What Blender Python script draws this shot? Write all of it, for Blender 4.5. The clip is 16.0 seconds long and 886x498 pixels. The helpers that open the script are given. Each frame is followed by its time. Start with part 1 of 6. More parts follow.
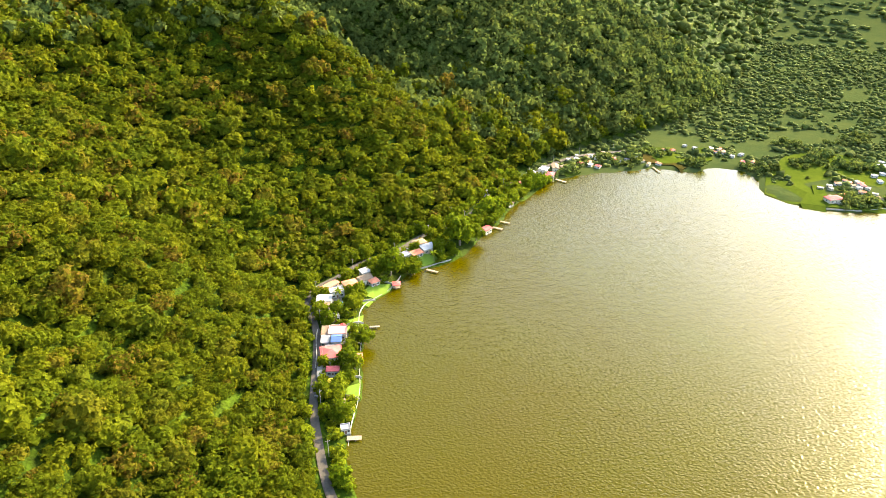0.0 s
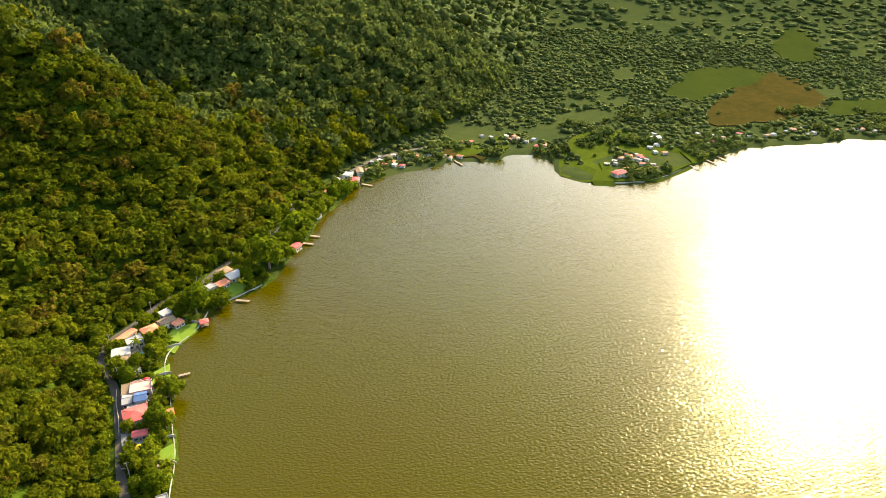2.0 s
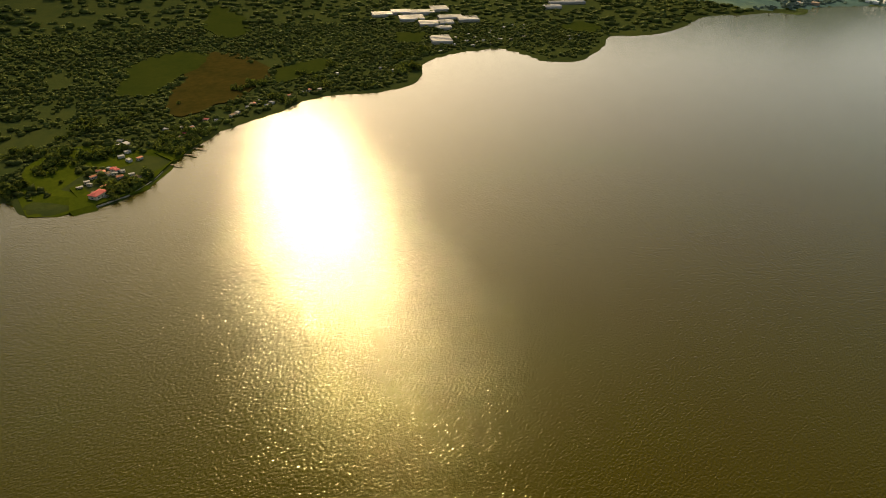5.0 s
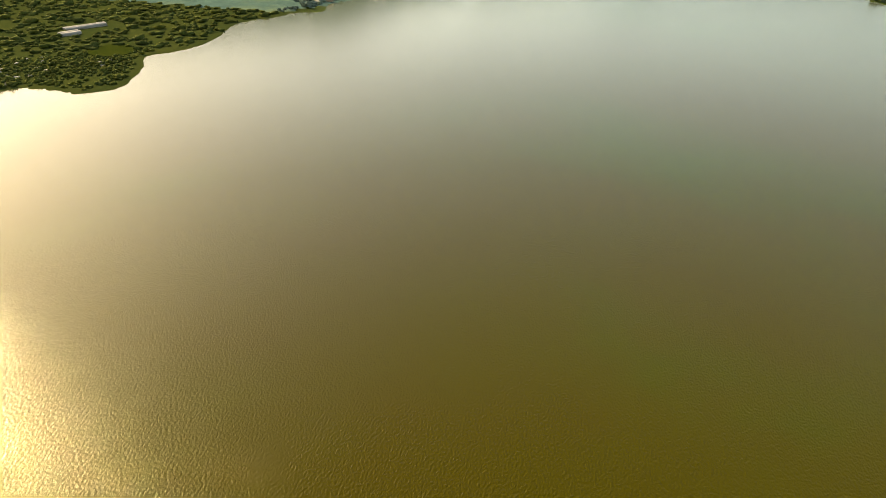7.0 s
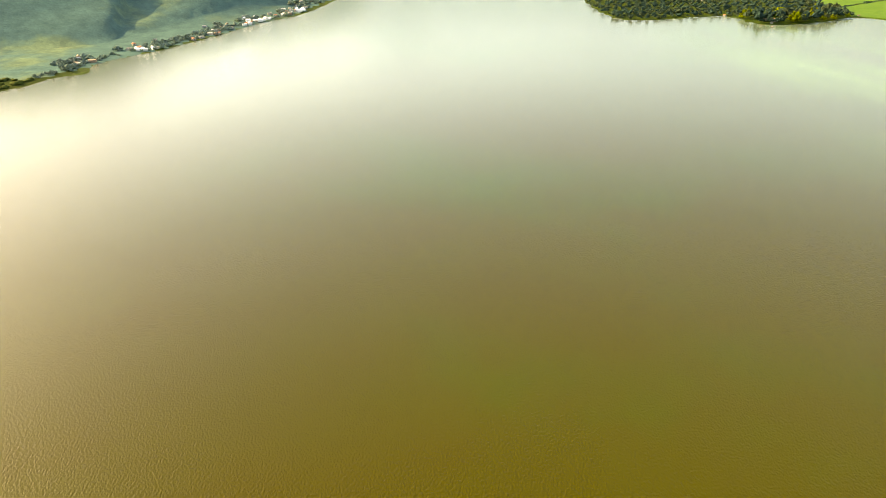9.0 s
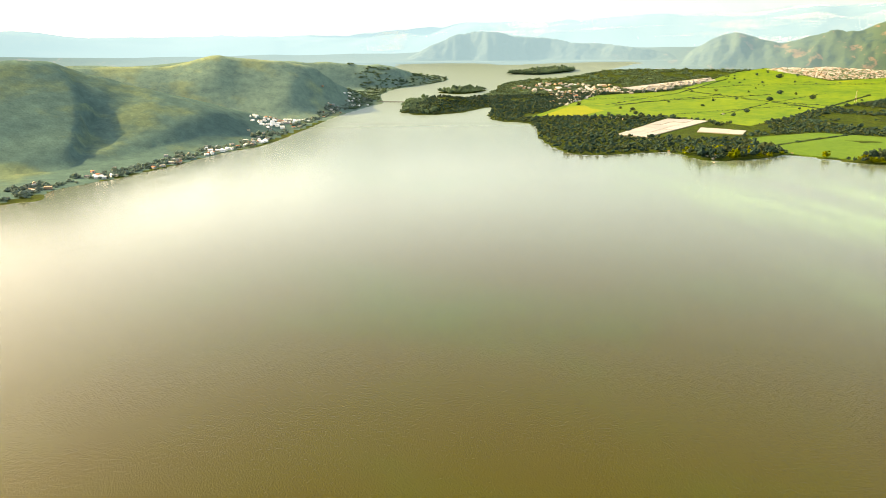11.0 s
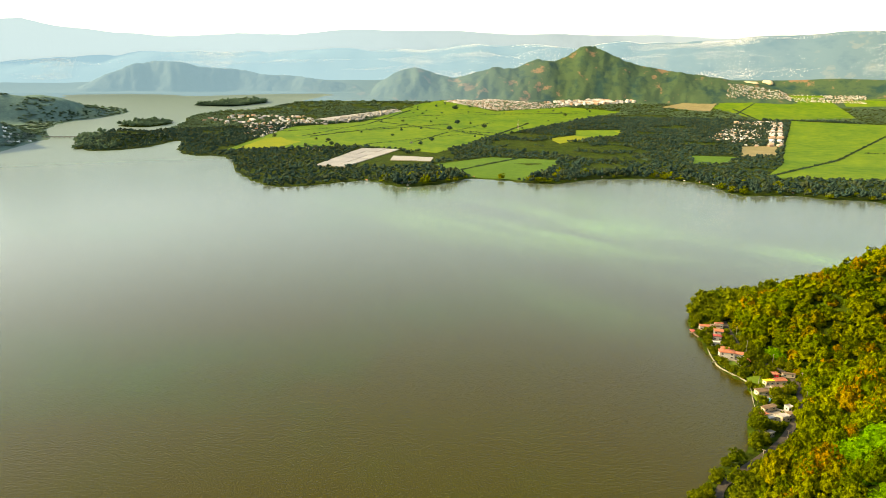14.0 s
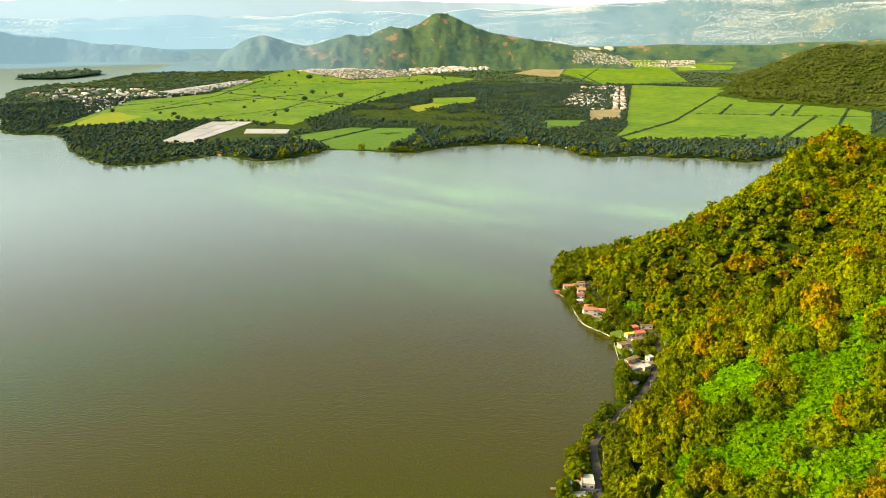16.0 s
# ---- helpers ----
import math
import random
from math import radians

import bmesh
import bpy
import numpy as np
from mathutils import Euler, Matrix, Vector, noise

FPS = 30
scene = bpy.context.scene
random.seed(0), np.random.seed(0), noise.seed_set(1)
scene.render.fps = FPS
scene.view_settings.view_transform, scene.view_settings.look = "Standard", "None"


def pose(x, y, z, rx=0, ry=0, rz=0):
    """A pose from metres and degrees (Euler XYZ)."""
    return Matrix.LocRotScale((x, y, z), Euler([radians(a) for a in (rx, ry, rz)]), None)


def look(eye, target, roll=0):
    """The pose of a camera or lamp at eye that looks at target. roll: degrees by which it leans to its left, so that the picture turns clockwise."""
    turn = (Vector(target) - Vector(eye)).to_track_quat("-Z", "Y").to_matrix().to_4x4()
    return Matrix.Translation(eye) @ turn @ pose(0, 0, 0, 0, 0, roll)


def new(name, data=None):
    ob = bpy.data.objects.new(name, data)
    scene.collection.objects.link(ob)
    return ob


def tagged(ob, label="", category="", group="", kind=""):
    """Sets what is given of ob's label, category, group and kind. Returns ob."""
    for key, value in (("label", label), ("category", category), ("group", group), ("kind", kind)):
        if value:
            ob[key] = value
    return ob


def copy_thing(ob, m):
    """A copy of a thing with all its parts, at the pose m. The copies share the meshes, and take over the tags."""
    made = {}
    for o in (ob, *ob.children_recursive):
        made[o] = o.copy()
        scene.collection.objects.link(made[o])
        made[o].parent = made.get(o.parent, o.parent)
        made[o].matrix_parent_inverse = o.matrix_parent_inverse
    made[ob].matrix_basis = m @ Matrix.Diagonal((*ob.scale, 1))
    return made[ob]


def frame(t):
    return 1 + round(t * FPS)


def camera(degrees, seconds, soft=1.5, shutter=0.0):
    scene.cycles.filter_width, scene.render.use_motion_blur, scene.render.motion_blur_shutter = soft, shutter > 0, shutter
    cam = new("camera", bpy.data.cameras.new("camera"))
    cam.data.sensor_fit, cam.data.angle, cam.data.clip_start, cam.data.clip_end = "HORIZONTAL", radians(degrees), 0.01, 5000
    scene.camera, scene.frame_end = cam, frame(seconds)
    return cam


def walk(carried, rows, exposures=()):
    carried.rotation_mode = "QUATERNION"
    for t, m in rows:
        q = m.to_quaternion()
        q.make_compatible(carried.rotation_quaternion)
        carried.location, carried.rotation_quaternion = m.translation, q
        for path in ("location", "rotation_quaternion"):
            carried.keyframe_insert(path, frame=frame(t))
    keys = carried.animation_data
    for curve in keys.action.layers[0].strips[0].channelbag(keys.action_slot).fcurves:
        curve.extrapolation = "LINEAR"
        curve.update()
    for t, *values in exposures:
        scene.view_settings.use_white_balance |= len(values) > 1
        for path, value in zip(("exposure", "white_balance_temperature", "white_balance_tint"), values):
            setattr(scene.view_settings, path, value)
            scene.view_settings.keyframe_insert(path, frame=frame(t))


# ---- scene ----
cam = camera(64.40, 16.0, soft=0.9)
PATH = [
    (0, (-37.86, -44.60, 245.96), (-57.095, 41.592, 199.041), 0.10),
    (0.5, (-37.37, -39.27, 246.22), (-53.036, 47.659, 199.334), 0.02),
    (1, (-36.83, -33.92, 246.46), (-44.917, 54.018, 199.541), 0.02),
    (1.5, (-36.11, -28.46, 246.66), (-37.259, 59.773, 199.617), 0.01),
    (2, (-35.11, -22.91, 246.79), (-29.078, 64.963, 199.432), -0.09),
    (2.5, (-33.81, -17.32, 246.84), (-19.931, 69.441, 199.099), -0.21),
    (3, (-32.23, -11.84, 246.85), (-8.396, 72.470, 198.652), -0.16),
    (3.2, (-31.56, -9.71, 246.86), (-3.052, 73.036, 198.478), -0.22),
    (5.3, (-20.99, 5.24, 247.62), (47.577, 58.673, 198.181), 0.01),
    (5.5, (-19.72, 6.27, 247.64), (51.899, 55.552, 198.224), -0.01),
    (6, (-16.51, 8.73, 247.66), (61.776, 46.789, 198.436), 0.08),
    (6.5, (-13.29, 11.01, 247.68), (70.757, 34.448, 198.827), 0.18),
    (7, (-10.12, 13.09, 247.70), (76.768, 23.606, 199.323), 0.19),
    (7.5, (-7.00, 14.96, 247.73), (80.842, 16.252, 199.960), 0.12),
    (8, (-3.95, 16.63, 247.77), (83.807, 8.204, 200.577), 0.04),
    (8.2, (-2.74, 17.26, 247.79), (84.559, 5.452, 200.475), -0.69),
    (10.3, (8.51, 19.31, 248.26), (99.600, -2.028, 212.947), -0.63),
    (10.5, (9.91, 18.91, 248.27), (102.464, -2.930, 217.344), -0.57),
    (11, (13.49, 17.80, 248.28), (106.756, -5.119, 220.418), -0.44),
    (11.5, (17.24, 16.46, 248.29), (108.815, -12.909, 220.888), -0.30),
    (12, (21.10, 14.95, 248.29), (110.534, -20.863, 221.482), -0.06),
    (12.5, (25.01, 13.30, 248.25), (112.401, -27.666, 222.087), 0.19),
    (13, (28.92, 11.52, 248.16), (112.778, -36.663, 222.760), 0.39),
    (13.5, (32.77, 9.62, 248.01), (113.022, -44.733, 223.433), 0.44),
    (14, (36.40, 7.61, 247.82), (112.882, -52.285, 224.082), 0.49),
    (14.5, (39.83, 5.51, 247.58), (111.605, -60.239, 224.658), 0.38),
    (15, (43.09, 3.35, 247.29), (110.513, -67.115, 225.194), 0.26),
    (15.5, (46.26, 1.20, 246.95), (110.762, -71.892, 224.641), 0.09),
    (16, (49.37, -0.97, 246.58), (111.816, -73.983, 218.838), 0.09),
]
# exposures: seconds, stops
walk(cam, [(t, look(eye, target, roll)) for t, eye, target, roll in PATH],
    exposures=[(0, 3.45, 7100, 7), (1.5, 3.0, 7300, 6), (3.2, 1.75, 8300, 8), (5.5, 0.8, 10300, 8), (7.0, 1.75, 10400, 6), (8.2, 2.45, 10900, 6), (10.3, 2.55, 11600, 10), (12, 2.15, 10700, 8), (14, 1.95, 9600, 5), (16, 2.05, 8700, 3)])

# ---- world, sun ----
SUN_AZ, SUN_EL = 36.5, 29.5            # degrees clockwise from +y, degrees up
world = bpy.data.worlds.new("sky")
scene.world = world
world.use_nodes = True
wn = world.node_tree.nodes
sky = wn.new("ShaderNodeTexSky")
sky.sky_type = "NISHITA"
sky.sun_disc = False
sky.sun_elevation, sky.sun_rotation = radians(SUN_EL), radians(SUN_AZ)
sky.altitude, sky.air_density, sky.dust_density, sky.ozone_density = 1200, 1.0, 4.0, 1.0
wn["Background"].inputs["Strength"].default_value = 0.15
world.node_tree.links.new(sky.outputs["Color"], wn["Background"].inputs["Color"])
sun = new("sun", bpy.data.lights.new("sun", "SUN"))
sun.data.energy, sun.data.angle, sun.data.color = 2.8, radians(0.6), (1.0, 0.86, 0.62)
sd = Vector((math.sin(radians(SUN_AZ)) * math.cos(radians(SUN_EL)), math.cos(radians(SUN_AZ)) * math.cos(radians(SUN_EL)), math.sin(radians(SUN_EL))))
sun.matrix_world = look(sd * 900, (0, 0, 0))

# ---- small mesh and noise tools ----
EYE_Z = 248.0


def squeeze(x, y, z):
    """Draws ground past 2.3 km in towards the eye's station along its own line of sight, so that the far basin fits in 5 km."""
    x, y, z = np.asarray(x, float), np.asarray(y, float), np.asarray(z, float)
    r = np.hypot(x, y) + 1e-9
    q = np.where(r > 2300, 2300 + 2050 * (1 - np.exp(-(np.maximum(r, 2300) - 2300) / 2050)), r)
    k = q / r
    return x * k, y * k, EYE_Z + (z - EYE_Z) * k


def unsqueeze_r(q):
    q = np.asarray(q, float)
    return np.where(q > 2300, 2300 - 2050 * np.log(np.maximum(1 - (np.maximum(q, 2300) - 2300) / 2050, 0.009)), q)


def hash2(ix, iy, seed):
    h = (ix.astype(np.int64) * 374761393 + iy.astype(np.int64) * 668265263 + seed * 974711) & 0x7FFFFFFF
    h = ((h ^ (h >> 13)) * 1274126177) & 0x7FFFFFFF
    return ((h ^ (h >> 16)) & 0xFFFF) / 65535.0


def vnoise(x, y, scale, seed=0):
    """Smooth value noise, 0 to 1, with features about scale metres across."""
    x, y = np.asarray(x, float) / scale, np.asarray(y, float) / scale
    ix, iy = np.floor(x), np.floor(y)
    fx, fy = x - ix, y - iy
    fx, fy = fx * fx * (3 - 2 * fx), fy * fy * (3 - 2 * fy)
    a, b = hash2(ix, iy, seed), hash2(ix + 1, iy, seed)
    c, d = hash2(ix, iy + 1, seed), hash2(ix + 1, iy + 1, seed)
    return (a * (1 - fx) + b * fx) * (1 - fy) + (c * (1 - fx) + d * fx) * fy


def fbm(x, y, scale, seed=0, octaves=4):
    return sum(vnoise(x, y, scale / 2**n, seed + 7 * n) / 2**n for n in range(octaves)) / sum(1 / 2**n for n in range(octaves))


def seg_dist(x, y, line):
    """Distance of points from a polyline."""
    best = np.full(np.shape(x), 1e9)
    for (ax, ay), (bx, by) in zip(line[:-1], line[1:]):
        dx, dy = bx - ax, by - ay
        t = np.clip(((x - ax) * dx + (y - ay) * dy) / (dx * dx + dy * dy + 1e-9), 0, 1)
        best = np.minimum(best, (x - ax - t * dx) ** 2 + (y - ay - t * dy) ** 2)
    return np.sqrt(best)


def inside(x, y, poly):
    c = np.zeros(np.shape(x), bool)
    for (ax, ay), (bx, by) in zip(poly, poly[1:] + poly[:1]):
        if ay != by:
            c ^= ((ay > y) != (by > y)) & (x < (bx - ax) * (y - ay) / (by - ay) + ax)
    return c


def step(a, b, v):
    """Smooth step from 0 at a to 1 at b."""
    t = np.clip((np.asarray(v, float) - a) / (b - a), 0, 1)
    return t * t * (3 - 2 * t)


def mesh_from(name, verts, faces, mats=(), smooth=True):
    me = bpy.data.meshes.new(name)
    verts = np.asarray(verts, np.float32)
    faces = np.asarray(faces, np.int32)
    n, k = faces.shape
    me.vertices.add(len(verts))
    me.vertices.foreach_set("co", verts.ravel())
    me.loops.add(n * k)
    me.loops.foreach_set("vertex_index", faces.ravel())
    me.polygons.add(n)
    me.polygons.foreach_set("loop_start", np.arange(0, n * k, k, dtype=np.int32))
    me.polygons.foreach_set("use_smooth", np.full(n, smooth))
    for m in mats:
        me.materials.append(m)
    me.update(calc_edges=True)
    me.validate()
    return me


def bm_mesh(name, bm, material, smooth=False):
    me = bpy.data.meshes.new(name)
    bm.normal_update()
    bm.to_mesh(me)
    bm.free()
    me.materials.append(material)
    if smooth:
        me.polygons.foreach_set("use_smooth", np.ones(len(me.polygons), bool))
    return me


def part(name, bm, material, parent=None, label="", smooth=False):
    ob = new(name, bm_mesh(name, bm, material, smooth))
    if parent is not None:
        ob.parent = parent
    if label:
        tagged(ob, label)
    return ob


def box(bm, x0, y0, z0, x1, y1, z1):
    vs = [bm.verts.new(p) for p in ((x0, y0, z0), (x1, y0, z0), (x1, y1, z0), (x0, y1, z0), (x0, y0, z1), (x1, y0, z1), (x1, y1, z1), (x0, y1, z1))]
    for f in ((3, 2, 1, 0), (4, 5, 6, 7), (0, 1, 5, 4), (1, 2, 6, 5), (2, 3, 7, 6), (3, 0, 4, 7)):
        bm.faces.new([vs[i] for i in f])
    return bm


# ---- materials ----
def mat(name, rough=0.8, spec=0.3):
    m = bpy.data.materials.new(name)
    m.use_nodes = True
    b = m.node_tree.nodes["Principled BSDF"]
    b.inputs["Roughness"].default_value = rough
    b.inputs["Specular IOR Level"].default_value = spec
    return m, m.node_tree.nodes, m.node_tree.links, b


def ramp(nodes, stops):
    r = nodes.new("ShaderNodeValToRGB")
    e = r.color_ramp.elements
    while len(e) < len(stops):
        e.new(0.5)
    for el, (p, c) in zip(e, stops):
        el.position, el.color = p, (*c, 1)
    return r


def noise_node(nodes, links, scale, detail=4, coords="Object", rough=0.6):
    tc = nodes.new("ShaderNodeTexCoord")
    n = nodes.new("ShaderNodeTexNoise")
    n.inputs["Scale"].default_value, n.inputs["Detail"].default_value, n.inputs["Roughness"].default_value = scale, detail, rough
    links.new(tc.outputs[coords], n.inputs["Vector"])
    return n


def mix(nodes, links, a, b, fac, mode="MIX"):
    m = nodes.new("ShaderNodeMix")
    m.data_type, m.blend_type = "RGBA", mode
    for sock, v in ((m.inputs[6], a), (m.inputs[7], b), (m.inputs[0], fac)):
        if hasattr(v, "links") or hasattr(v, "is_linked"):
            links.new(v, sock)
        else:
            sock.default_value = (*v, 1) if isinstance(v, tuple) else v
    return m.outputs[2]


def bump(nodes, links, b, height, strength=0.5, distance=0.1):
    n = nodes.new("ShaderNodeBump")
    n.inputs["Strength"].default_value, n.inputs["Distance"].default_value = strength, distance
    links.new(height, n.inputs["Height"])
    links.new(n.outputs["Normal"], b.inputs["Normal"])


def surface(name, dark, light, scale, rough=0.85, spec=0.2, bump_scale=None, bump_by=0.05, island=0.0, strength=0.6):
    """A mottled surface: two colours by noise at two scales, with fine relief; island: how far each object's or piece's tone strays."""
    m, n, l, b = mat(name, rough, spec)
    n1, n2 = noise_node(n, l, scale, 5), noise_node(n, l, scale * 7, 3)
    mx = n.new("ShaderNodeMath")
    mx.operation = "ADD"
    l.new(n1.outputs["Fac"], mx.inputs[0])
    l.new(n2.outputs["Fac"], mx.inputs[1])
    half = n.new("ShaderNodeMath")
    half.operation, half.inputs[1].default_value = "MULTIPLY", 0.5
    l.new(mx.outputs[0], half.inputs[0])
    r = ramp(n, [(0.32, dark), (0.68, light)])
    l.new(half.outputs[0], r.inputs[0])
    col = r.outputs[0]
    if island:
        oi = n.new("ShaderNodeObjectInfo")
        hs = n.new("ShaderNodeHueSaturation")
        mr = n.new("ShaderNodeMapRange")
        mr.inputs["To Min"].default_value, mr.inputs["To Max"].default_value = 1 - island, 1 + island
        l.new(oi.outputs["Random"], mr.inputs["Value"])
        l.new(mr.outputs[0], hs.inputs["Value"])
        l.new(col, hs.inputs["Color"])
        col = hs.outputs[0]
    l.new(col, b.inputs["Base Color"])
    nb = noise_node(n, l, bump_scale or scale * 10, 4)
    bump(n, l, b, nb.outputs["Fac"], strength, bump_by)
    return m


def foliage(name, stops, grain=1.0, deep=0.35, bump_by=0.5, lush=1.0, sheer=0.45):
    """Crowns: each piece its own green, leaf grain, and gap shade painted by noise."""
    m, n, l, b = mat(name, 0.85, 0.02)
    geo, oi, tone = n.new("ShaderNodeNewGeometry"), n.new("ShaderNodeObjectInfo"), n.new("ShaderNodeAttribute")
    tone.attribute_name = "tone"
    add, add2, leaf = n.new("ShaderNodeMath"), n.new("ShaderNodeMath"), n.new("ShaderNodeMath")
    add.operation = add2.operation = "ADD"
    leaf.operation, leaf.inputs[1].default_value = "MULTIPLY", 0.07
    l.new(geo.outputs["Random Per Island"], leaf.inputs[0])
    l.new(tone.outputs["Fac"], add.inputs[0])
    l.new(oi.outputs["Random"], add.inputs[1])
    l.new(add.outputs[0], add2.inputs[0])
    l.new(leaf.outputs[0], add2.inputs[1])
    fr = n.new("ShaderNodeMath")
    fr.operation = "FRACT"
    l.new(add2.outputs[0], fr.inputs[0])
    r = ramp(n, stops)
    l.new(fr.outputs[0], r.inputs[0])
    big = noise_node(n, l, 0.012, 3)
    hs = n.new("ShaderNodeHueSaturation")
    mr = n.new("ShaderNodeMapRange")
    mr.inputs["From Min"].default_value, mr.inputs["From Max"].default_value = 0.3, 0.7
    mr.inputs["To Min"].default_value, mr.inputs["To Max"].default_value = 0.75, 1.3
    l.new(big.outputs["Fac"], mr.inputs["Value"])
    l.new(mr.outputs[0], hs.inputs["Value"])
    l.new(r.outputs[0], hs.inputs["Color"])
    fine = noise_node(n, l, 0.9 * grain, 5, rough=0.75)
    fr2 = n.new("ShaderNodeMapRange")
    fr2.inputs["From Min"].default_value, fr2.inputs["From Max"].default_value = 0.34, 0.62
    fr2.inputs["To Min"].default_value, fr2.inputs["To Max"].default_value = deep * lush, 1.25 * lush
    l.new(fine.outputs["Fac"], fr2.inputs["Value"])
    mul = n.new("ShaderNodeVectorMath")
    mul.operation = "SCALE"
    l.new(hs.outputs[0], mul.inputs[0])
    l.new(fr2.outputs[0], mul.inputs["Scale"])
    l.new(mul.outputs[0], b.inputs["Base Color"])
    bump(n, l, b, fine.outputs["Fac"], 0.9, bump_by)
    # leaves let some light through
    thin, both = n.new("ShaderNodeBsdfTranslucent"), n.new("ShaderNodeMixShader")
    both.inputs[0].default_value = sheer
    l.new(mul.outputs[0], thin.inputs["Color"])
    l.new(b.outputs[0], both.inputs[1])
    l.new(thin.outputs[0], both.inputs[2])
    l.new(both.outputs[0], n["Material Output"].inputs["Surface"])
    return m


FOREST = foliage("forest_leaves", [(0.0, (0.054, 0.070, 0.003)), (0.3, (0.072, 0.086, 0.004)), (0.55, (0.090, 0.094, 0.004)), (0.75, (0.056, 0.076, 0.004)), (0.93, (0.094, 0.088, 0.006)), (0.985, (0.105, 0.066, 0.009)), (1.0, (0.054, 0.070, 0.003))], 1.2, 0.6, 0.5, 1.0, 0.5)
# the same forest, with the southern slope's sunlight put into brighter, yellower colours
FOREST_SOUTH = foliage("sunlit_toned_leaves", [(0.0, (0.044, 0.070, 0.0006)), (0.22, (0.082, 0.103, 0.0006)), (0.45, (0.116, 0.126, 0.0006)), (0.6, (0.062, 0.090, 0.0006)), (0.75, (0.040, 0.063, 0.0006)), (0.88, (0.115, 0.110, 0.001)), (0.965, (0.145, 0.080, 0.002)), (1.0, (0.044, 0.070, 0.0006))], 0.9, 0.22, 1.0, 1.4, 0.16)
VINES = foliage("vine_leaves", [(0.0, (0.046, 0.125, 0.0015)), (0.5, (0.085, 0.17, 0.002)), (1.0, (0.046, 0.125, 0.0015))], 1.4, 0.4, 0.5, 1.3, 0.3)
# DISTANT and the milder MIDWOOD have distance haze put into their leaf colours
DISTANT = foliage("haze_tinted_leaves", [(0.0, (0.066, 0.082, 0.022)), (0.4, (0.076, 0.088, 0.022)), (0.75, (0.068, 0.086, 0.026)), (1.0, (0.066, 0.082, 0.022))], 0.5, 0.85, 0.2, 1.45, 0.66)
MIDWOOD = foliage("half_hazed_leaves", [(0.0, (0.046, 0.062, 0.013)), (0.4, (0.058, 0.070, 0.013)), (0.75, (0.05, 0.068, 0.015)), (1.0, (0.046, 0.062, 0.013))], 0.6, 0.75, 0.4, 1.2, 0.5)
PLAIN = foliage("plain_leaves", [(0.0, (0.018, 0.038, 0.03)), (0.5, (0.023, 0.044, 0.031)), (0.85, (0.038, 0.05, 0.022)), (1.0, (0.018, 0.038, 0.03))], 0.6, 0.65, 0.5, 1.25, 0.35)
# HAZY and FAR_PLAIN: pale blue haze painted into the leaves' own colour
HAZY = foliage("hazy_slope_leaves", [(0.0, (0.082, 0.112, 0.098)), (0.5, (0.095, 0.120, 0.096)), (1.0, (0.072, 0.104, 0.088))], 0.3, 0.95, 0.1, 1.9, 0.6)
FAR_PLAIN = foliage("hazed_plain_leaves", [(0.0, (0.04, 0.066, 0.04)), (0.5, (0.05, 0.075, 0.04)), (1.0, (0.04, 0.066, 0.04))], 0.4, 0.85, 0.1, 1.7)
PASTURE = surface("rough_pasture", (0.016, 0.026, 0.005), (0.03, 0.037, 0.007), 0.02, 1.0, 0.0, 0.35, 0.25)
GARDEN = foliage("garden_leaves", [(0.0, (0.056, 0.078, 0.003)), (0.5, (0.098, 0.112, 0.005)), (1.0, (0.056, 0.078, 0.003))], 1.3, 0.45, 0.5, 1.4, 0.5)
BARK = surface("bark", (0.09, 0.07, 0.05), (0.2, 0.16, 0.11), 0.8)
ASPHALT = surface("asphalt", (0.036, 0.030, 0.022), (0.066, 0.055, 0.04), 0.15, 0.9)
GRASS = surface("lawn_grass", (0.06, 0.105, 0.008), (0.10, 0.145, 0.013), 0.12, 0.9, 0.1, 3.0, 0.05)


def ground_material():
    m, n, l, b = mat("ground_soil", 0.95, 0.05)
    n1, n2 = noise_node(n, l, 0.01, 6), noise_node(n, l, 0.3, 5)
    r = ramp(n, [(0.3, (0.022, 0.04, 0.002)), (0.5, (0.028, 0.049, 0.002)), (0.64, (0.036, 0.053, 0.003)), (0.78, (0.048, 0.052, 0.006))])
    l.new(n1.outputs["Fac"], r.inputs[0])
    r2 = ramp(n, [(0.3, (0.4, 0.4, 0.4)), (0.7, (1.2, 1.2, 1.2))])
    l.new(n2.outputs["Fac"], r2.inputs[0])
    n3 = noise_node(n, l, 0.06, 5)
    r3 = ramp(n, [(0.38, (0.6, 0.6, 0.6)), (0.62, (1.25, 1.25, 1.2))])
    l.new(n3.outputs["Fac"], r3.inputs[0])
    col = mix(n, l, r.outputs[0], r2.outputs[0], 1.0, "MULTIPLY")
    l.new(mix(n, l, col, r3.outputs[0], 1.0, "MULTIPLY"), b.inputs["Base Color"])
    bump(n, l, b, n3.outputs["Fac"], 0.9, 6.0)
    return m


GROUND = ground_material()


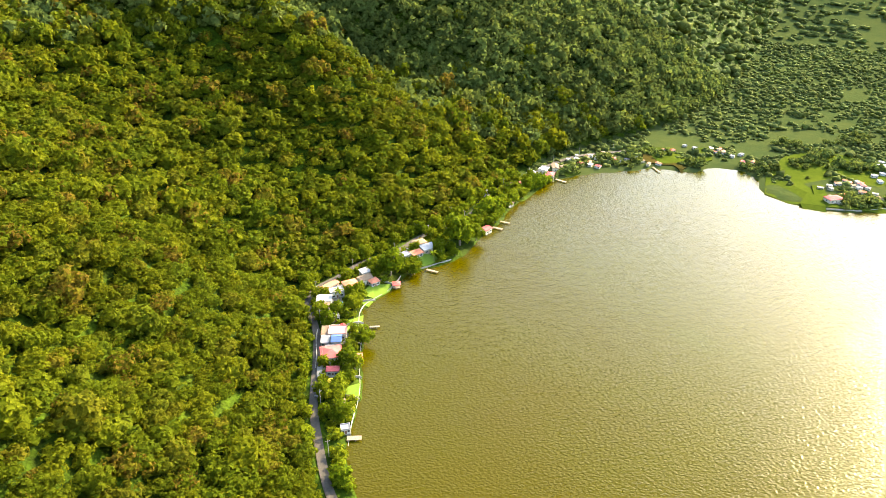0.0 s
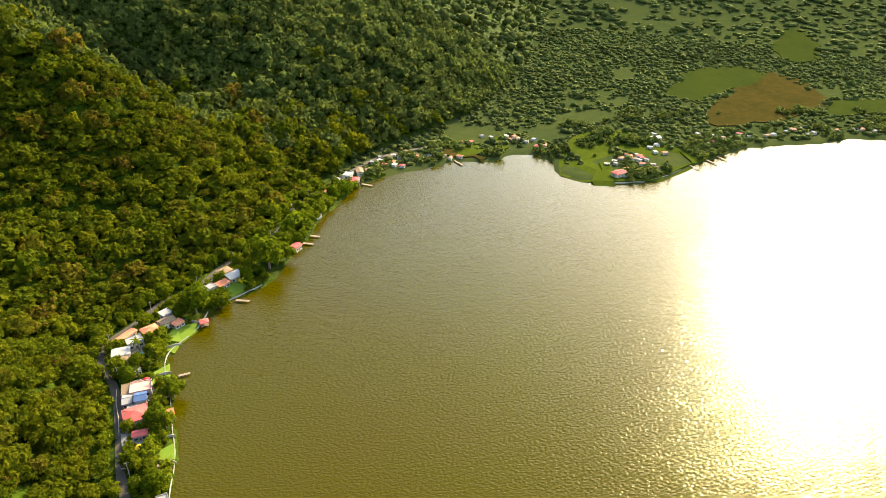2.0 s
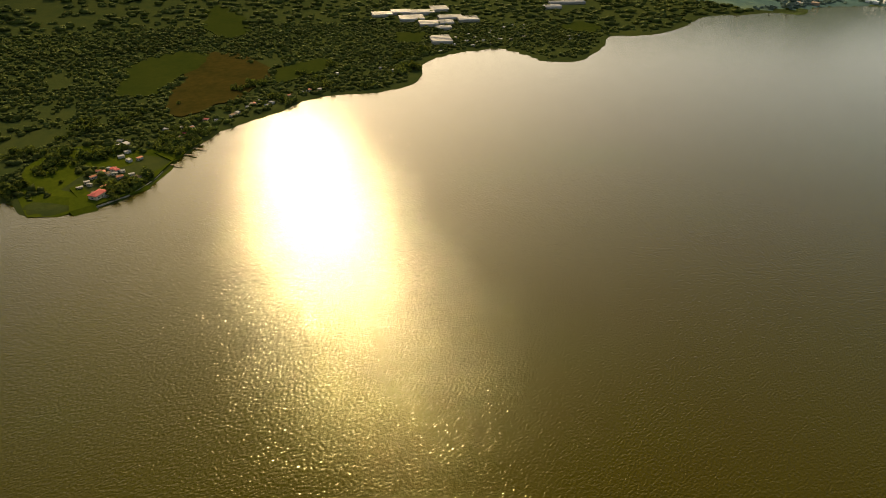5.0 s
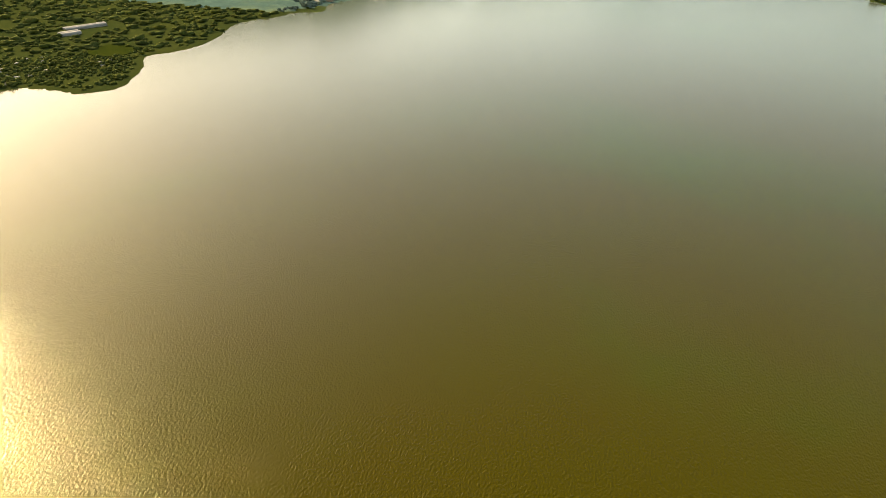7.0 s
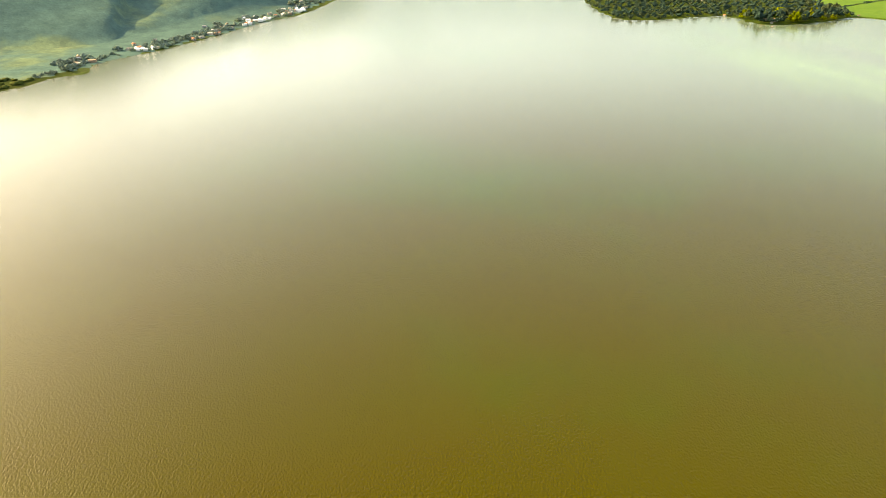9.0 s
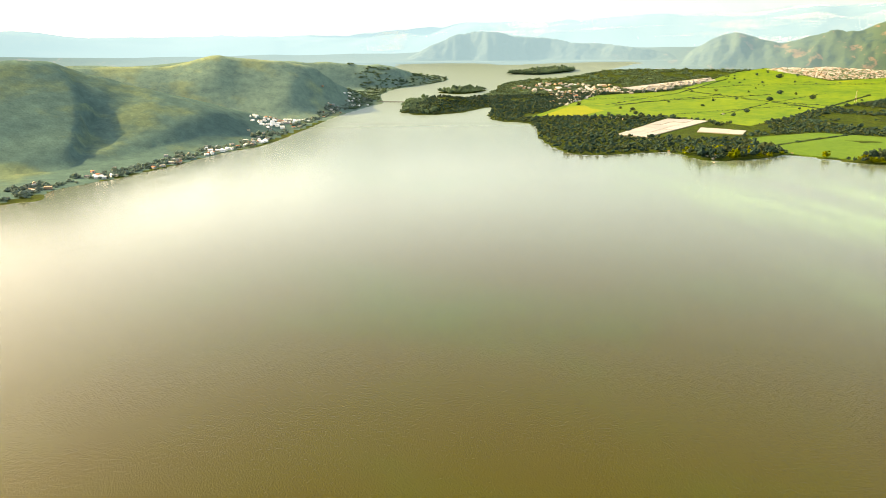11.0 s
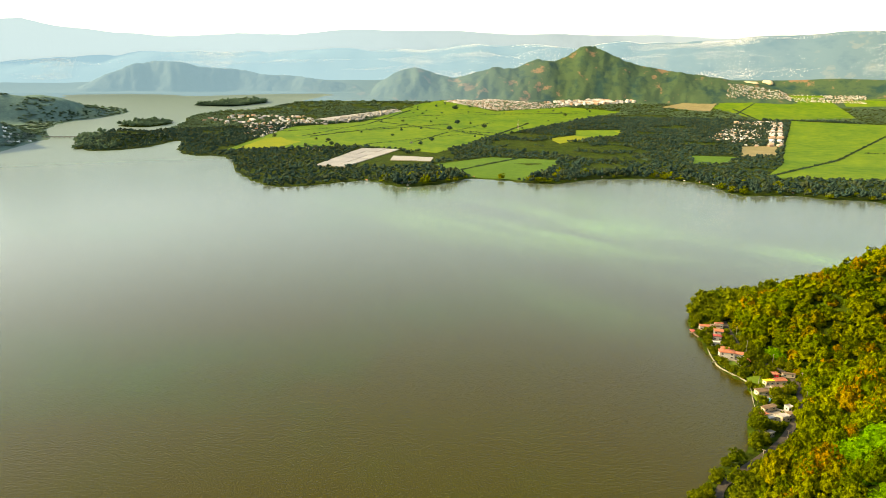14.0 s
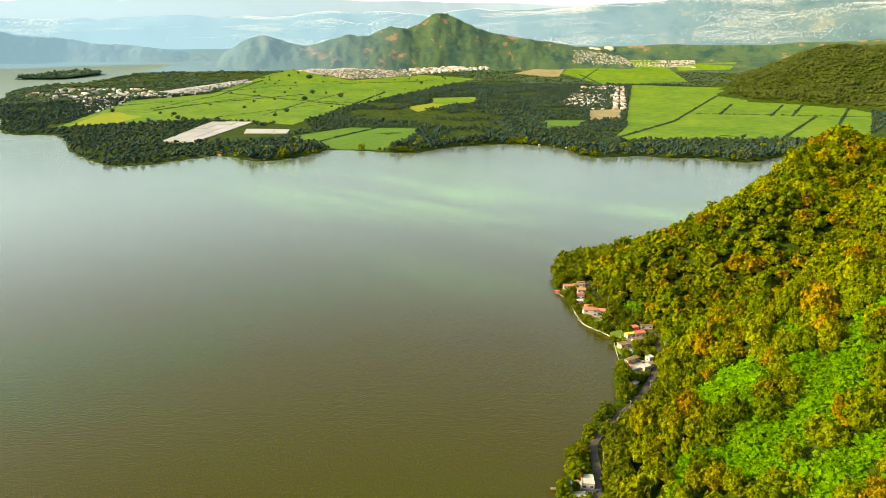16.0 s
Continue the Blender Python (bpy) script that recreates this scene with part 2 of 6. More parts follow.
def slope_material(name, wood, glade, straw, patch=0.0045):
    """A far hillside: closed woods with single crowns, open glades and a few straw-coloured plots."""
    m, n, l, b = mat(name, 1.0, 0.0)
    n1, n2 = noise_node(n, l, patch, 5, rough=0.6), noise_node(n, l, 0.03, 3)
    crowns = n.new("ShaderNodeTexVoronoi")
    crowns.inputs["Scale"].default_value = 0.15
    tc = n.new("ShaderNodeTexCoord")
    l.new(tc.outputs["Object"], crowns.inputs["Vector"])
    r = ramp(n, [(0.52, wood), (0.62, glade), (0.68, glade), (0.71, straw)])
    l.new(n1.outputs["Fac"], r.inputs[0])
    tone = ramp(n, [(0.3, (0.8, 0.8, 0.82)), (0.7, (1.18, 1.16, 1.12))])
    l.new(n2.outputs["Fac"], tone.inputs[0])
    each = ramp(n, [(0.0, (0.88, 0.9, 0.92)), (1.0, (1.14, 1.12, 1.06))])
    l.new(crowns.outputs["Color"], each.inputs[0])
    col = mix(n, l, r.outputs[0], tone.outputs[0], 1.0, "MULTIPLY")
    l.new(mix(n, l, col, each.outputs[0], 1.0, "MULTIPLY"), b.inputs["Base Color"])
    flip = n.new("ShaderNodeMath")
    flip.operation, flip.inputs[0].default_value = "SUBTRACT", 1.0
    l.new(crowns.outputs["Distance"], flip.inputs[1])
    bump(n, l, b, flip.outputs[0], 0.45, 1.3)
    return m


# distance haze is mixed into both base colours, more for the hills behind
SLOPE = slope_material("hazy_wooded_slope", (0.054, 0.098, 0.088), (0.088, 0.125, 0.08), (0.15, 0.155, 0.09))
SLOPE_PALE = slope_material("haze_paled_hills", (0.09, 0.142, 0.118), (0.13, 0.168, 0.105), (0.27, 0.22, 0.09), 0.004)
SCRUB = surface("plain_scrub", (0.022, 0.034, 0.011), (0.04, 0.047, 0.013), 0.012, 1.0, 0.0, 0.12, 1.2)
NORTH_WOODS = [(-100, 560), (1700, 400), (2300, 1500), (1500, 2000), (300, 2000)]


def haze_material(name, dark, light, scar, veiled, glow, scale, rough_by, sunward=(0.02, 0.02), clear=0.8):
    """Backdrop hills: woods, bare scars, and haze painted as colour and glow, thicker eastward."""
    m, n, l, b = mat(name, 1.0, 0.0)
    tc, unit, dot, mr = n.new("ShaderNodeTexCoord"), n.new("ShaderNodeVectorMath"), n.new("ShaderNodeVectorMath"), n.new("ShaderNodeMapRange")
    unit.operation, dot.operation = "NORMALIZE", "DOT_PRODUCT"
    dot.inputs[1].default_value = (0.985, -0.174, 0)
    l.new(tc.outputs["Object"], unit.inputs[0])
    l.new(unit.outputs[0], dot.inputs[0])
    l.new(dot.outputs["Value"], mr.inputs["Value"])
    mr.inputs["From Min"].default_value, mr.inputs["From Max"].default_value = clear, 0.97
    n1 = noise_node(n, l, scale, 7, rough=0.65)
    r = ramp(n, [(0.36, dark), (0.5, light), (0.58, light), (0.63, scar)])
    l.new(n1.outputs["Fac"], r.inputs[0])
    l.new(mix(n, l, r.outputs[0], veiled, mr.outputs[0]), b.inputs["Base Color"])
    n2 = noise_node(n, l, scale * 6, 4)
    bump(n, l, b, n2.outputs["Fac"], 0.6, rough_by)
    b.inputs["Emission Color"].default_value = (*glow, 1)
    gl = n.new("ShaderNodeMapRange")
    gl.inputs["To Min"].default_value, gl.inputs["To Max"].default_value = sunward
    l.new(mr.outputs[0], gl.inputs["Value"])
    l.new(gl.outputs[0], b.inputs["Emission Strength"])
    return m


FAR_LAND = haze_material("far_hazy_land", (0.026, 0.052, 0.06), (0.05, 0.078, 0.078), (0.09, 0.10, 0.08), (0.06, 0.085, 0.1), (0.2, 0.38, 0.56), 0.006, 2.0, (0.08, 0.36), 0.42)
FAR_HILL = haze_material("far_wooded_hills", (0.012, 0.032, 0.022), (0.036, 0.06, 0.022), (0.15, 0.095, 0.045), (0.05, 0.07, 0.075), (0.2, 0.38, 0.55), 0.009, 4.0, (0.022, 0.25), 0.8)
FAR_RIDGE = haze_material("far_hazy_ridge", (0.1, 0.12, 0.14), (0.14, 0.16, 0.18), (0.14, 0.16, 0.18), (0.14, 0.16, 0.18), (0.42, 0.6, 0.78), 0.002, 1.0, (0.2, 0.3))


def water_material():
    m, n, l, b = mat("lake_water", 0.1, 0.21)
    b.inputs["IOR"].default_value = 1.33
    b.inputs["Specular Tint"].default_value = (1.0, 0.95, 0.3, 1)
    tc = n.new("ShaderNodeTexCoord")
    # murky green-brown body with drifting algae
    n1 = noise_node(n, l, 0.0022, 5)
    r = ramp(n, [(0.35, (0.032, 0.0245, 0.0001)), (0.55, (0.031, 0.028, 0.0001)), (0.72, (0.025, 0.035, 0.0003))])
    l.new(n1.outputs["Fac"], r.inputs[0])
    algae = None
    for cx, cy, rad, thick in ((1250, -900, 330, 1.0), (1000, -880, 380, 1.0), (800, -900, 300, 1.0), (470, -1010, 160, 1.0), (560, -690, 240, 0.22)):
        dist = n.new("ShaderNodeVectorMath")
        dist.operation, dist.inputs[1].default_value = "DISTANCE", (cx, cy, 0)
        l.new(tc.outputs["Object"], dist.inputs[0])
        mr = n.new("ShaderNodeMapRange")
        mr.inputs["From Min"].default_value, mr.inputs["From Max"].default_value, mr.inputs["To Min"].default_value, mr.inputs["To Max"].default_value = rad, 0, 0, thick
        l.new(dist.outputs["Value"], mr.inputs["Value"])
        if algae is None:
            algae = mr.outputs[0]
        else:
            mx = n.new("ShaderNodeMath")
            mx.operation = "MAXIMUM"
            l.new(algae, mx.inputs[0])
            l.new(mr.outputs[0], mx.inputs[1])
            algae = mx.outputs[0]
    streak_map = n.new("ShaderNodeMapping")
    streak_map.inputs["Rotation"].default_value, streak_map.inputs["Scale"].default_value = (0, 0, radians(35)), (0.0022, 0.009, 0.005)
    l.new(tc.outputs["Object"], streak_map.inputs["Vector"])
    streak = n.new("ShaderNodeTexNoise")
    streak.inputs["Scale"].default_value, streak.inputs["Detail"].default_value = 1.0, 4.0
    l.new(streak_map.outputs[0], streak.inputs["Vector"])
    sr = n.new("ShaderNodeMapRange")
    sr.inputs["From Min"].default_value, sr.inputs["From Max"].default_value = 0.35, 0.65
    l.new(streak.outputs["Fac"], sr.inputs["Value"])
    am = n.new("ShaderNodeMath")
    am.operation = "MULTIPLY"
    l.new(algae, am.inputs[0])
    l.new(sr.outputs[0], am.inputs[1])
    # farther out, haze and sky reflection are painted into a paler body colour
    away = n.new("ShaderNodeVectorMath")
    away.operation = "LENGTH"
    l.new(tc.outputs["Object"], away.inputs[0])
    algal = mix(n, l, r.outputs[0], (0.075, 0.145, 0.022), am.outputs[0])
    far_pallor = n.new("ShaderNodeMapRange")
    l.new(away.outputs["Value"], far_pallor.inputs["Value"])
    far_pallor.inputs["From Min"].default_value, far_pallor.inputs["From Max"].default_value = 600, 2700
    l.new(mix(n, l, algal, (0.11, 0.15, 0.125), far_pallor.outputs[0]), b.inputs["Base Color"])
    mp = n.new("ShaderNodeMapping")
    mp.inputs["Rotation"].default_value = (0, 0, radians(-38))
    mp.inputs["Scale"].default_value = (0.56, 0.84, 0.7)
    l.new(tc.outputs["Object"], mp.inputs["Vector"])
    w = n.new("ShaderNodeTexNoise")
    w.inputs["Scale"].default_value, w.inputs["Detail"].default_value, w.inputs["Distortion"].default_value = 1.0, 1.2, 0.3
    l.new(mp.outputs[0], w.inputs["Vector"])
    still = n.new("ShaderNodeMapRange")
    still.inputs["From Min"].default_value, still.inputs["From Max"].default_value = 250, 850
    still.inputs["To Min"].default_value, still.inputs["To Max"].default_value = 1.2, 0.4
    l.new(away.outputs["Value"], still.inputs["Value"])
    ripple = n.new("ShaderNodeMath")
    ripple.operation = "MULTIPLY"
    l.new(w.outputs["Fac"], ripple.inputs[0])
    l.new(still.outputs[0], ripple.inputs[1])
    bump(n, l, b, ripple.outputs[0], 0.9, 0.35)
    # wind roughens the open water past the narrows
    wind = n.new("ShaderNodeMapRange")
    wind.inputs["From Min"].default_value, wind.inputs["From Max"].default_value = 1500, 3100
    wind.inputs["To Min"].default_value, wind.inputs["To Max"].default_value = 0.1, 0.45
    l.new(away.outputs["Value"], wind.inputs["Value"])
    l.new(wind.outputs[0], b.inputs["Roughness"])
    return m


WATER = water_material()

# ---- the lake's outline, stretch by stretch, and the foot of the mountain ----
SHORE_WEST = [(190, -262), (120, -175), (45, -85), (-35, 25), (-92, 110), (-125, 167), (-138, 190), (-141, 204), (-145, 235), (-152, 256), (-159, 279),
    (-167, 299), (-170, 318), (-160, 341), (-157, 361), (-148, 371), (-128, 391), (-120, 408), (-115, 433), (-106, 457), (-95, 502), (-82, 530), (-67, 560)]
SHORE_NORTH = [(-40, 583), (-9, 597), (23, 612), (56, 608), (75, 624), (101, 624), (114, 598), (112, 572), (135, 553), (157, 544), (185, 546), (213, 559),
    (244, 584), (292, 613), (327, 630), (391, 633), (436, 646), (473, 636), (505, 615), (535, 603), (583, 608), (636, 654), (683, 666), (729, 657),
    (774, 634), (768, 576), (762, 548), (791, 516), (870, 527), (950, 560), (994, 518), (1087, 508), (1190, 516), (1238, 474), (1290, 450)]
SHORE_EAST = [(1312, 398), (1399, 407), (1490, 319), (1623, 230), (1807, 121), (1936, 19), (2238, -94), (2663, -242), (3060, -420),
    (3211, -501), (3695, -567), (4243, -756), (4987, -1227), (5818, -1402), (6658, -1310), (9400, -1700), (9500, -2660), (8700, -3020), (9200, -4950),
    (5560, -2500), (5070, -1890), (4480, -1470), (3790, -1190), (3254, -868), (3275, -711), (3142, -599), (2621, -499), (2623, -696), (2825, -872), (2348, -725),
    (2176, -810), (1834, -705), (1570, -666), (1506, -723), (1501, -895)]
SHORE_SOUTH = [(1364, -910), (1353, -1035), (1381, -1140), (1285, -1176), (1195, -1229), (1189, -1391), (1077, -1526), (956, -1516), (842, -1448),
    (775, -1528), (699, -1557), (632, -1601), (543, -1606), (489, -1839), (425, -1780), (395, -1500), (372, -1250), (424, -1085), (385, -960),
    (425, -830), (462, -720), (441, -644), (391, -591), (375, -574), (344, -543), (322, -535), (309, -530), (291, -506), (282, -493), (265, -455),
    (253, -436), (247, -413), (249, -396), (243, -351), (228, -324), (223, -306)]
LAKE = SHORE_WEST + SHORE_NORTH + SHORE_EAST + SHORE_SOUTH
FOOT = [(430, -1860), (370, -1500), (345, -1250), (385, -1090), (350, -960), (385, -830), (415, -720), (408, -665), (372, -625), (330, -600), (297, -585), (266, -548),
    (246, -510), (234, -470), (226, -430), (222, -390), (203, -350), (188, -318), (150, -262), (75, -170), (-10, -60), (-70, 40), (-130, 130), (-160, 190), (-180, 235),
    (-196, 280), (-218, 310), (-220, 335), (-205, 365), (-182, 398), (-165, 428), (-140, 470), (-127, 520), (-105, 570), (-60, 640), (20, 720), (90, 820),
    (160, 1000), (250, 1300), (400, 1700), (500, 2500)]
MOUNTAIN = FOOT + [(-5000, 5000), (-6000, 0), (-5000, -6000), (300, -6000)]

# ridges east of the lake: half breadth, and the crest as bearing, elevation and range
RIDGES_EAST = [(430, [(60, -1.4, 2150), (68, -0.95, 2180), (72.3, -0.86, 2220), (74.5, -0.83, 2250), (75.65, -1.12, 2270), (77.3, -1.72, 2270), (79.1, -2.16, 2260), (80.9, -2.76, 2230), (83.85, -3.99, 2150), (86.6, -5.12, 2080), (88.6, -6.3, 2010)]),
    (420, [(66, -1.2, 3000), (79.2, -1.42, 3000), (83, -1.38, 3000), (84.6, -1.0, 3000), (86.3, -0.62, 3000), (87.9, -0.85, 3000), (91.1, -1.1, 2990), (93.6, -1.7, 3010), (95.3, -2.2, 3050), (97.1, -2.55, 3120), (98.6, -3.3, 3220)]),
    (500, [(70, -1.3, 4500), (80.4, -1.36, 4500), (84, -1.05, 4500), (87.4, -0.92, 4500), (91.2, -1.03, 4550), (95.2, -1.3, 4700), (99.2, -1.45, 4900), (101.3, -2.3, 5100)]),
    (260, [(97.5, -2.75, 5000), (100.2, -2.28, 5100), (101.9, -2.22, 5150), (103.2, -2.65, 5250)])]
# far hills, where the squeezed ground lies: azimuth, range, summit, radius, how much shorter they are in depth
HILLS_FAR = [(-173.5, 3950, 318, 900, 1.0), (-167.0, 3850, 250, 440, 1.0), (-178.0, 4720, 600, 420, 1.6), (-173.0, 4720, 545, 380, 1.6), (-168.5, 4730, 480, 330, 1.6)]
# hill chains of the backdrop: range, half depth, and the crest as azimuth and elevation in degrees
CHAINS = [(4400, 185, [(-155, -2.2), (-152.5, -0.7), (-150.2, -0.2), (-148.4, 0.1), (-145.7, 0.5), (-143.7, 0.8), (-141.5, 1.3), (-140.2, 1.95), (-139.2, 2.4), (-138.3, 2.4), (-136.9, 1.45), (-136.0, 1.25),
        (-134.8, 1.45), (-133.2, 0.75), (-131.6, 0.8), (-129.5, 0.2), (-128.4, -0.1), (-126.4, 0.5), (-125.4, 0.75), (-123.8, 0.3), (-122.4, -0.6), (-121.4, -2.0)]),
    (4450, 105, [(-122.5, -1.8), (-120.7, -0.7), (-116.5, 0.0), (-113.3, 0.2), (-111.3, 0.5), (-109.2, 0.6), (-107.6, 1.0), (-106.1, 1.05), (-104.6, 0.75), (-102.8, 0.0), (-100.5, -1.2), (-97, -2.2)])]


def wobble(line, amount, pieces):
    """A smooth, slightly uneven line through the points."""
    p = np.array(line, float)
    out = []
    for i in range(len(p) - 1):
        a, b, c, d = p[max(i - 1, 0)], p[i], p[i + 1], p[min(i + 2, len(p) - 1)]
        for t in np.arange(pieces) / pieces:
            q = 0.5 * (2 * b + (c - a) * t + (2 * a - 5 * b + 4 * c - d) * t * t + (3 * b - a - 3 * c + d) * t**3)
            far = min(1.0, np.hypot(*(c - b)) / 60)
            out.append((q[0] + amount * far * (vnoise(q[0], q[1], 9, 3) - 0.5) * 2, q[1] + amount * far * (vnoise(q[0], q[1], 9, 5) - 0.5) * 2))
    return out + [tuple(p[-1])]


LAKE_FINE = wobble(LAKE + LAKE[:1], 3.0, 3)[:-1]


def land_depth(x, y):
    """Metres inland from the water's edge; negative on the lake."""
    d = seg_dist(x, y, LAKE_FINE + LAKE_FINE[:1])
    return np.where(inside(x, y, LAKE_FINE), -d, d)


def el_top(az):
    return np.interp(az, [-190, -170, -160, -150, -138, -125, -116, -106, -98, -80, -60, 0, 180], [4, 3.6, 3.3, 3.0, 2.4, 2.2, 1.9, 1.5, 0.9, 0.5, 2, 6, 6])


def ground_z(x, y, depth=None):
    """Height of the land at true plan coordinates, before the far ground is drawn in."""
    d = land_depth(x, y) if depth is None else depth
    z = np.where(d < 0, np.maximum(d * 0.25, -4.0), 0.9 + 0.3 * np.minimum(d, 3) * 0.3 + np.minimum(np.maximum(d, 0), 300) * 0.012)
    on = inside(x, y, MOUNTAIN)
    f = np.where(on, seg_dist(x, y, FOOT), 0)
    rise = np.interp(f, [0, 8, 120, 500, 1200, 3000], [0, 3, 78, 260, 470, 700])
    rise = rise * (1 + 0.28 * step(0, -250, y) * (1 - step(150, 420, f)) - 0.36 * step(-520, -640, y) * (1 - step(-760, -900, y)) * (1 - step(20, 200, f)))
    gully = fbm(x, y, 260, 11, 3)
    z = z + rise * (0.72 + 0.56 * gully) + np.minimum(f, 60) / 60 * 10 * (fbm(x, y, 60, 23, 2) - 0.5)
    # the spur above the western village, and the dark valley behind it
    crest = seg_dist(x, y, [(-225, 525), (-600, 560), (-900, 600)])
    dale = seg_dist(x, y, [(-210, 640), (-600, 760), (-900, 900)])
    z = z + step(20, 160, f) * (38 * np.exp(-(crest / 60) ** 2) - 42 * np.exp(-(dale / 80) ** 2))
    # the southern spur, a hollow behind it, and the mountain's end
    z = np.where(on, z * (1 - 0.9 * step(-1150, -1550, y)), z)
    crest = seg_dist(x, y, [(330, -700), (285, -860), (280, -1050), (290, -1180)])
    dale = seg_dist(x, y, [(180, -640), (180, -850), (190, -1050), (200, -1250)])
    z = z + step(5, 45, f) * (33 * step(-700, -900, y) * np.exp(-(crest / 55) ** 2) - 36 * np.exp(-(dale / 55) ** 2))
    east = 0
    for half, crest in RIDGES_EAST:
        cb, ce, cr = np.array(crest, float).T
        kx, ky = np.sin(np.radians(cb)) * cr, np.cos(np.radians(cb)) * cr
        top = EYE_Z + cr * np.tan(np.radians(ce))
        best, high = np.full(np.shape(x), 1e9), np.zeros(np.shape(x))
        for i in range(len(kx) - 1):
            ux, uy = kx[i + 1] - kx[i], ky[i + 1] - ky[i]
            t = np.clip(((x - kx[i]) * ux + (y - ky[i]) * uy) / (ux * ux + uy * uy), 0, 1)
            far = np.hypot(x - kx[i] - t * ux, y - ky[i] - t * uy)
            high = np.where(far < best, top[i] + (top[i + 1] - top[i]) * t, high)
            best = np.minimum(best, far)
        slope = np.clip(1 - best / (half * (0.85 + 0.5 * fbm(x, y, 420, 33, 3))), 0, 1)
        east = np.maximum(east, high * slope ** 0.9)
    z = z + (east + np.minimum(east, 60) * 0.35 * (fbm(x, y, 200, 31, 3) - 0.5)) * step(0, 200, d)
    north = np.exp(-(((x - 500) / 900) ** 2 + ((y - 2000) / 700) ** 2)) * 160
    return z + north * step(0, 900, d)


def place(x, y, lift=0.0):
    """World places on the ground at true plan coordinates."""
    x, y = np.atleast_1d(np.asarray(x, float)), np.atleast_1d(np.asarray(y, float))
    return np.stack(squeeze(x, y, ground_z(x, y) + lift), -1)


EAST_SLOPE = [(1290, 470), (1490, 330), (1900, 50), (2240, -80), (2800, -260), (3300, -420), (3900, -300), (3300, 1200), (2400, 1500), (1400, 1200)]


def build_ground(name, q, az, material, label, category):
    na = len(az)
    Q, A = np.meshgrid(q, az, indexing="ij")
    R = unsqueeze_r(np.minimum(Q, 4318))
    X, Y = -np.sin(A) * R, np.cos(A) * R
    sx, sy, sz = far_ground(Q, A, *squeeze(X, Y, ground_z(X, Y)))
    v = np.stack([sx, sy, sz], -1).reshape(-1, 3)
    i, j = np.meshgrid(np.arange(len(q) - 1), np.arange(na), indexing="ij")
    a, b = i * na + j, i * na + (j + 1) % na
    f = np.stack([a, b, b + na, a + na], -1).reshape(-1, 4)[:, ::-1]
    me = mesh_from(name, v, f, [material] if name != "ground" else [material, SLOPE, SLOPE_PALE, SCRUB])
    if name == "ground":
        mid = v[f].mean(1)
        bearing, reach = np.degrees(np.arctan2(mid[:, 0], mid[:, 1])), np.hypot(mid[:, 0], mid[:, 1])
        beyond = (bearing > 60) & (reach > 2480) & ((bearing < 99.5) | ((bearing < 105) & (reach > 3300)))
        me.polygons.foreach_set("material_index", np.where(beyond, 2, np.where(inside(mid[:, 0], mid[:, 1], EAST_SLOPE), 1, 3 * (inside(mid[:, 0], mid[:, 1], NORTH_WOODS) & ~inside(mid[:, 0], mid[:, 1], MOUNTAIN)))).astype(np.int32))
    return tagged(new(name, me), label, category, kind="structure")


def far_ground(Q, A, sx, sy, sz):
    """Lifts the far plain to the plateau behind it and raises the hills on it."""
    k = np.where(Q > 4318, Q / np.hypot(sx, sy), 1)
    sx, sy = sx * k, sy * k
    deg = np.degrees(A)
    deg = np.where(deg > 20, deg - 360, deg)
    up = step(4290, 4900, Q)
    top = EYE_Z + 4900 * np.tan(np.radians(el_top(np.where(deg < -190, 0, deg))))
    sz = sz + up * (np.maximum(top - sz, 0)) + up * 60 * (fbm(sx, sy, 260, 41, 3) - 0.5)
    for a, r, h, rad, deep in HILLS_FAR:
        ux, uy = -math.sin(radians(a)), math.cos(radians(a))
        along_r, across = (sx * ux + sy * uy - r) * deep, sx * uy - sy * ux
        d = np.hypot(along_r, across) * (0.82 + 0.36 * fbm(sx, sy, 200, 51, 4))
        sz = sz + np.maximum(h - sz, 0) * np.clip(1.06 - d / rad, 0, 1) ** 1.25
    for r0, half, crest in CHAINS:
        a, e = np.array(crest).T
        top = EYE_Z + r0 * np.tan(np.radians(np.interp(deg, a, e, left=-4, right=-4) + 0.16 * (fbm(deg * 77, 0 * Q, 70, 57, 3) - 0.5)))
        spur = fbm(deg * 77, Q * 0.6, 110, 59, 4)
        s = np.clip(1 - np.abs(Q - r0 - 90 * (spur - 0.5)) / half, 0, 1)
        s = s * (1 - 0.5 * (1 - s) * (np.abs(2 * fbm(deg * 77 + 40 * spur, Q * 0.5, 75, 63, 3) - 1) + 0.2))
        sz = np.maximum(sz, sz + (top - sz) * s**0.95 + 9 * step(0, 0.2, s) * (fbm(deg * 77, Q, 16, 67, 2) - 0.5))
    return sx, sy, sz


def place_far(az, q, lift=0.0):
    """Places on the far ground by bearing and range."""
    A, Q = np.radians(np.asarray(az, float)), np.asarray(q, float)
    R = unsqueeze_r(np.minimum(Q, 4318))
    x, y, z = far_ground(Q, A, *squeeze(-np.sin(A) * R, np.cos(A) * R, ground_z(-np.sin(A) * R, np.cos(A) * R)))
    return np.stack([x, y, z + lift], -1)


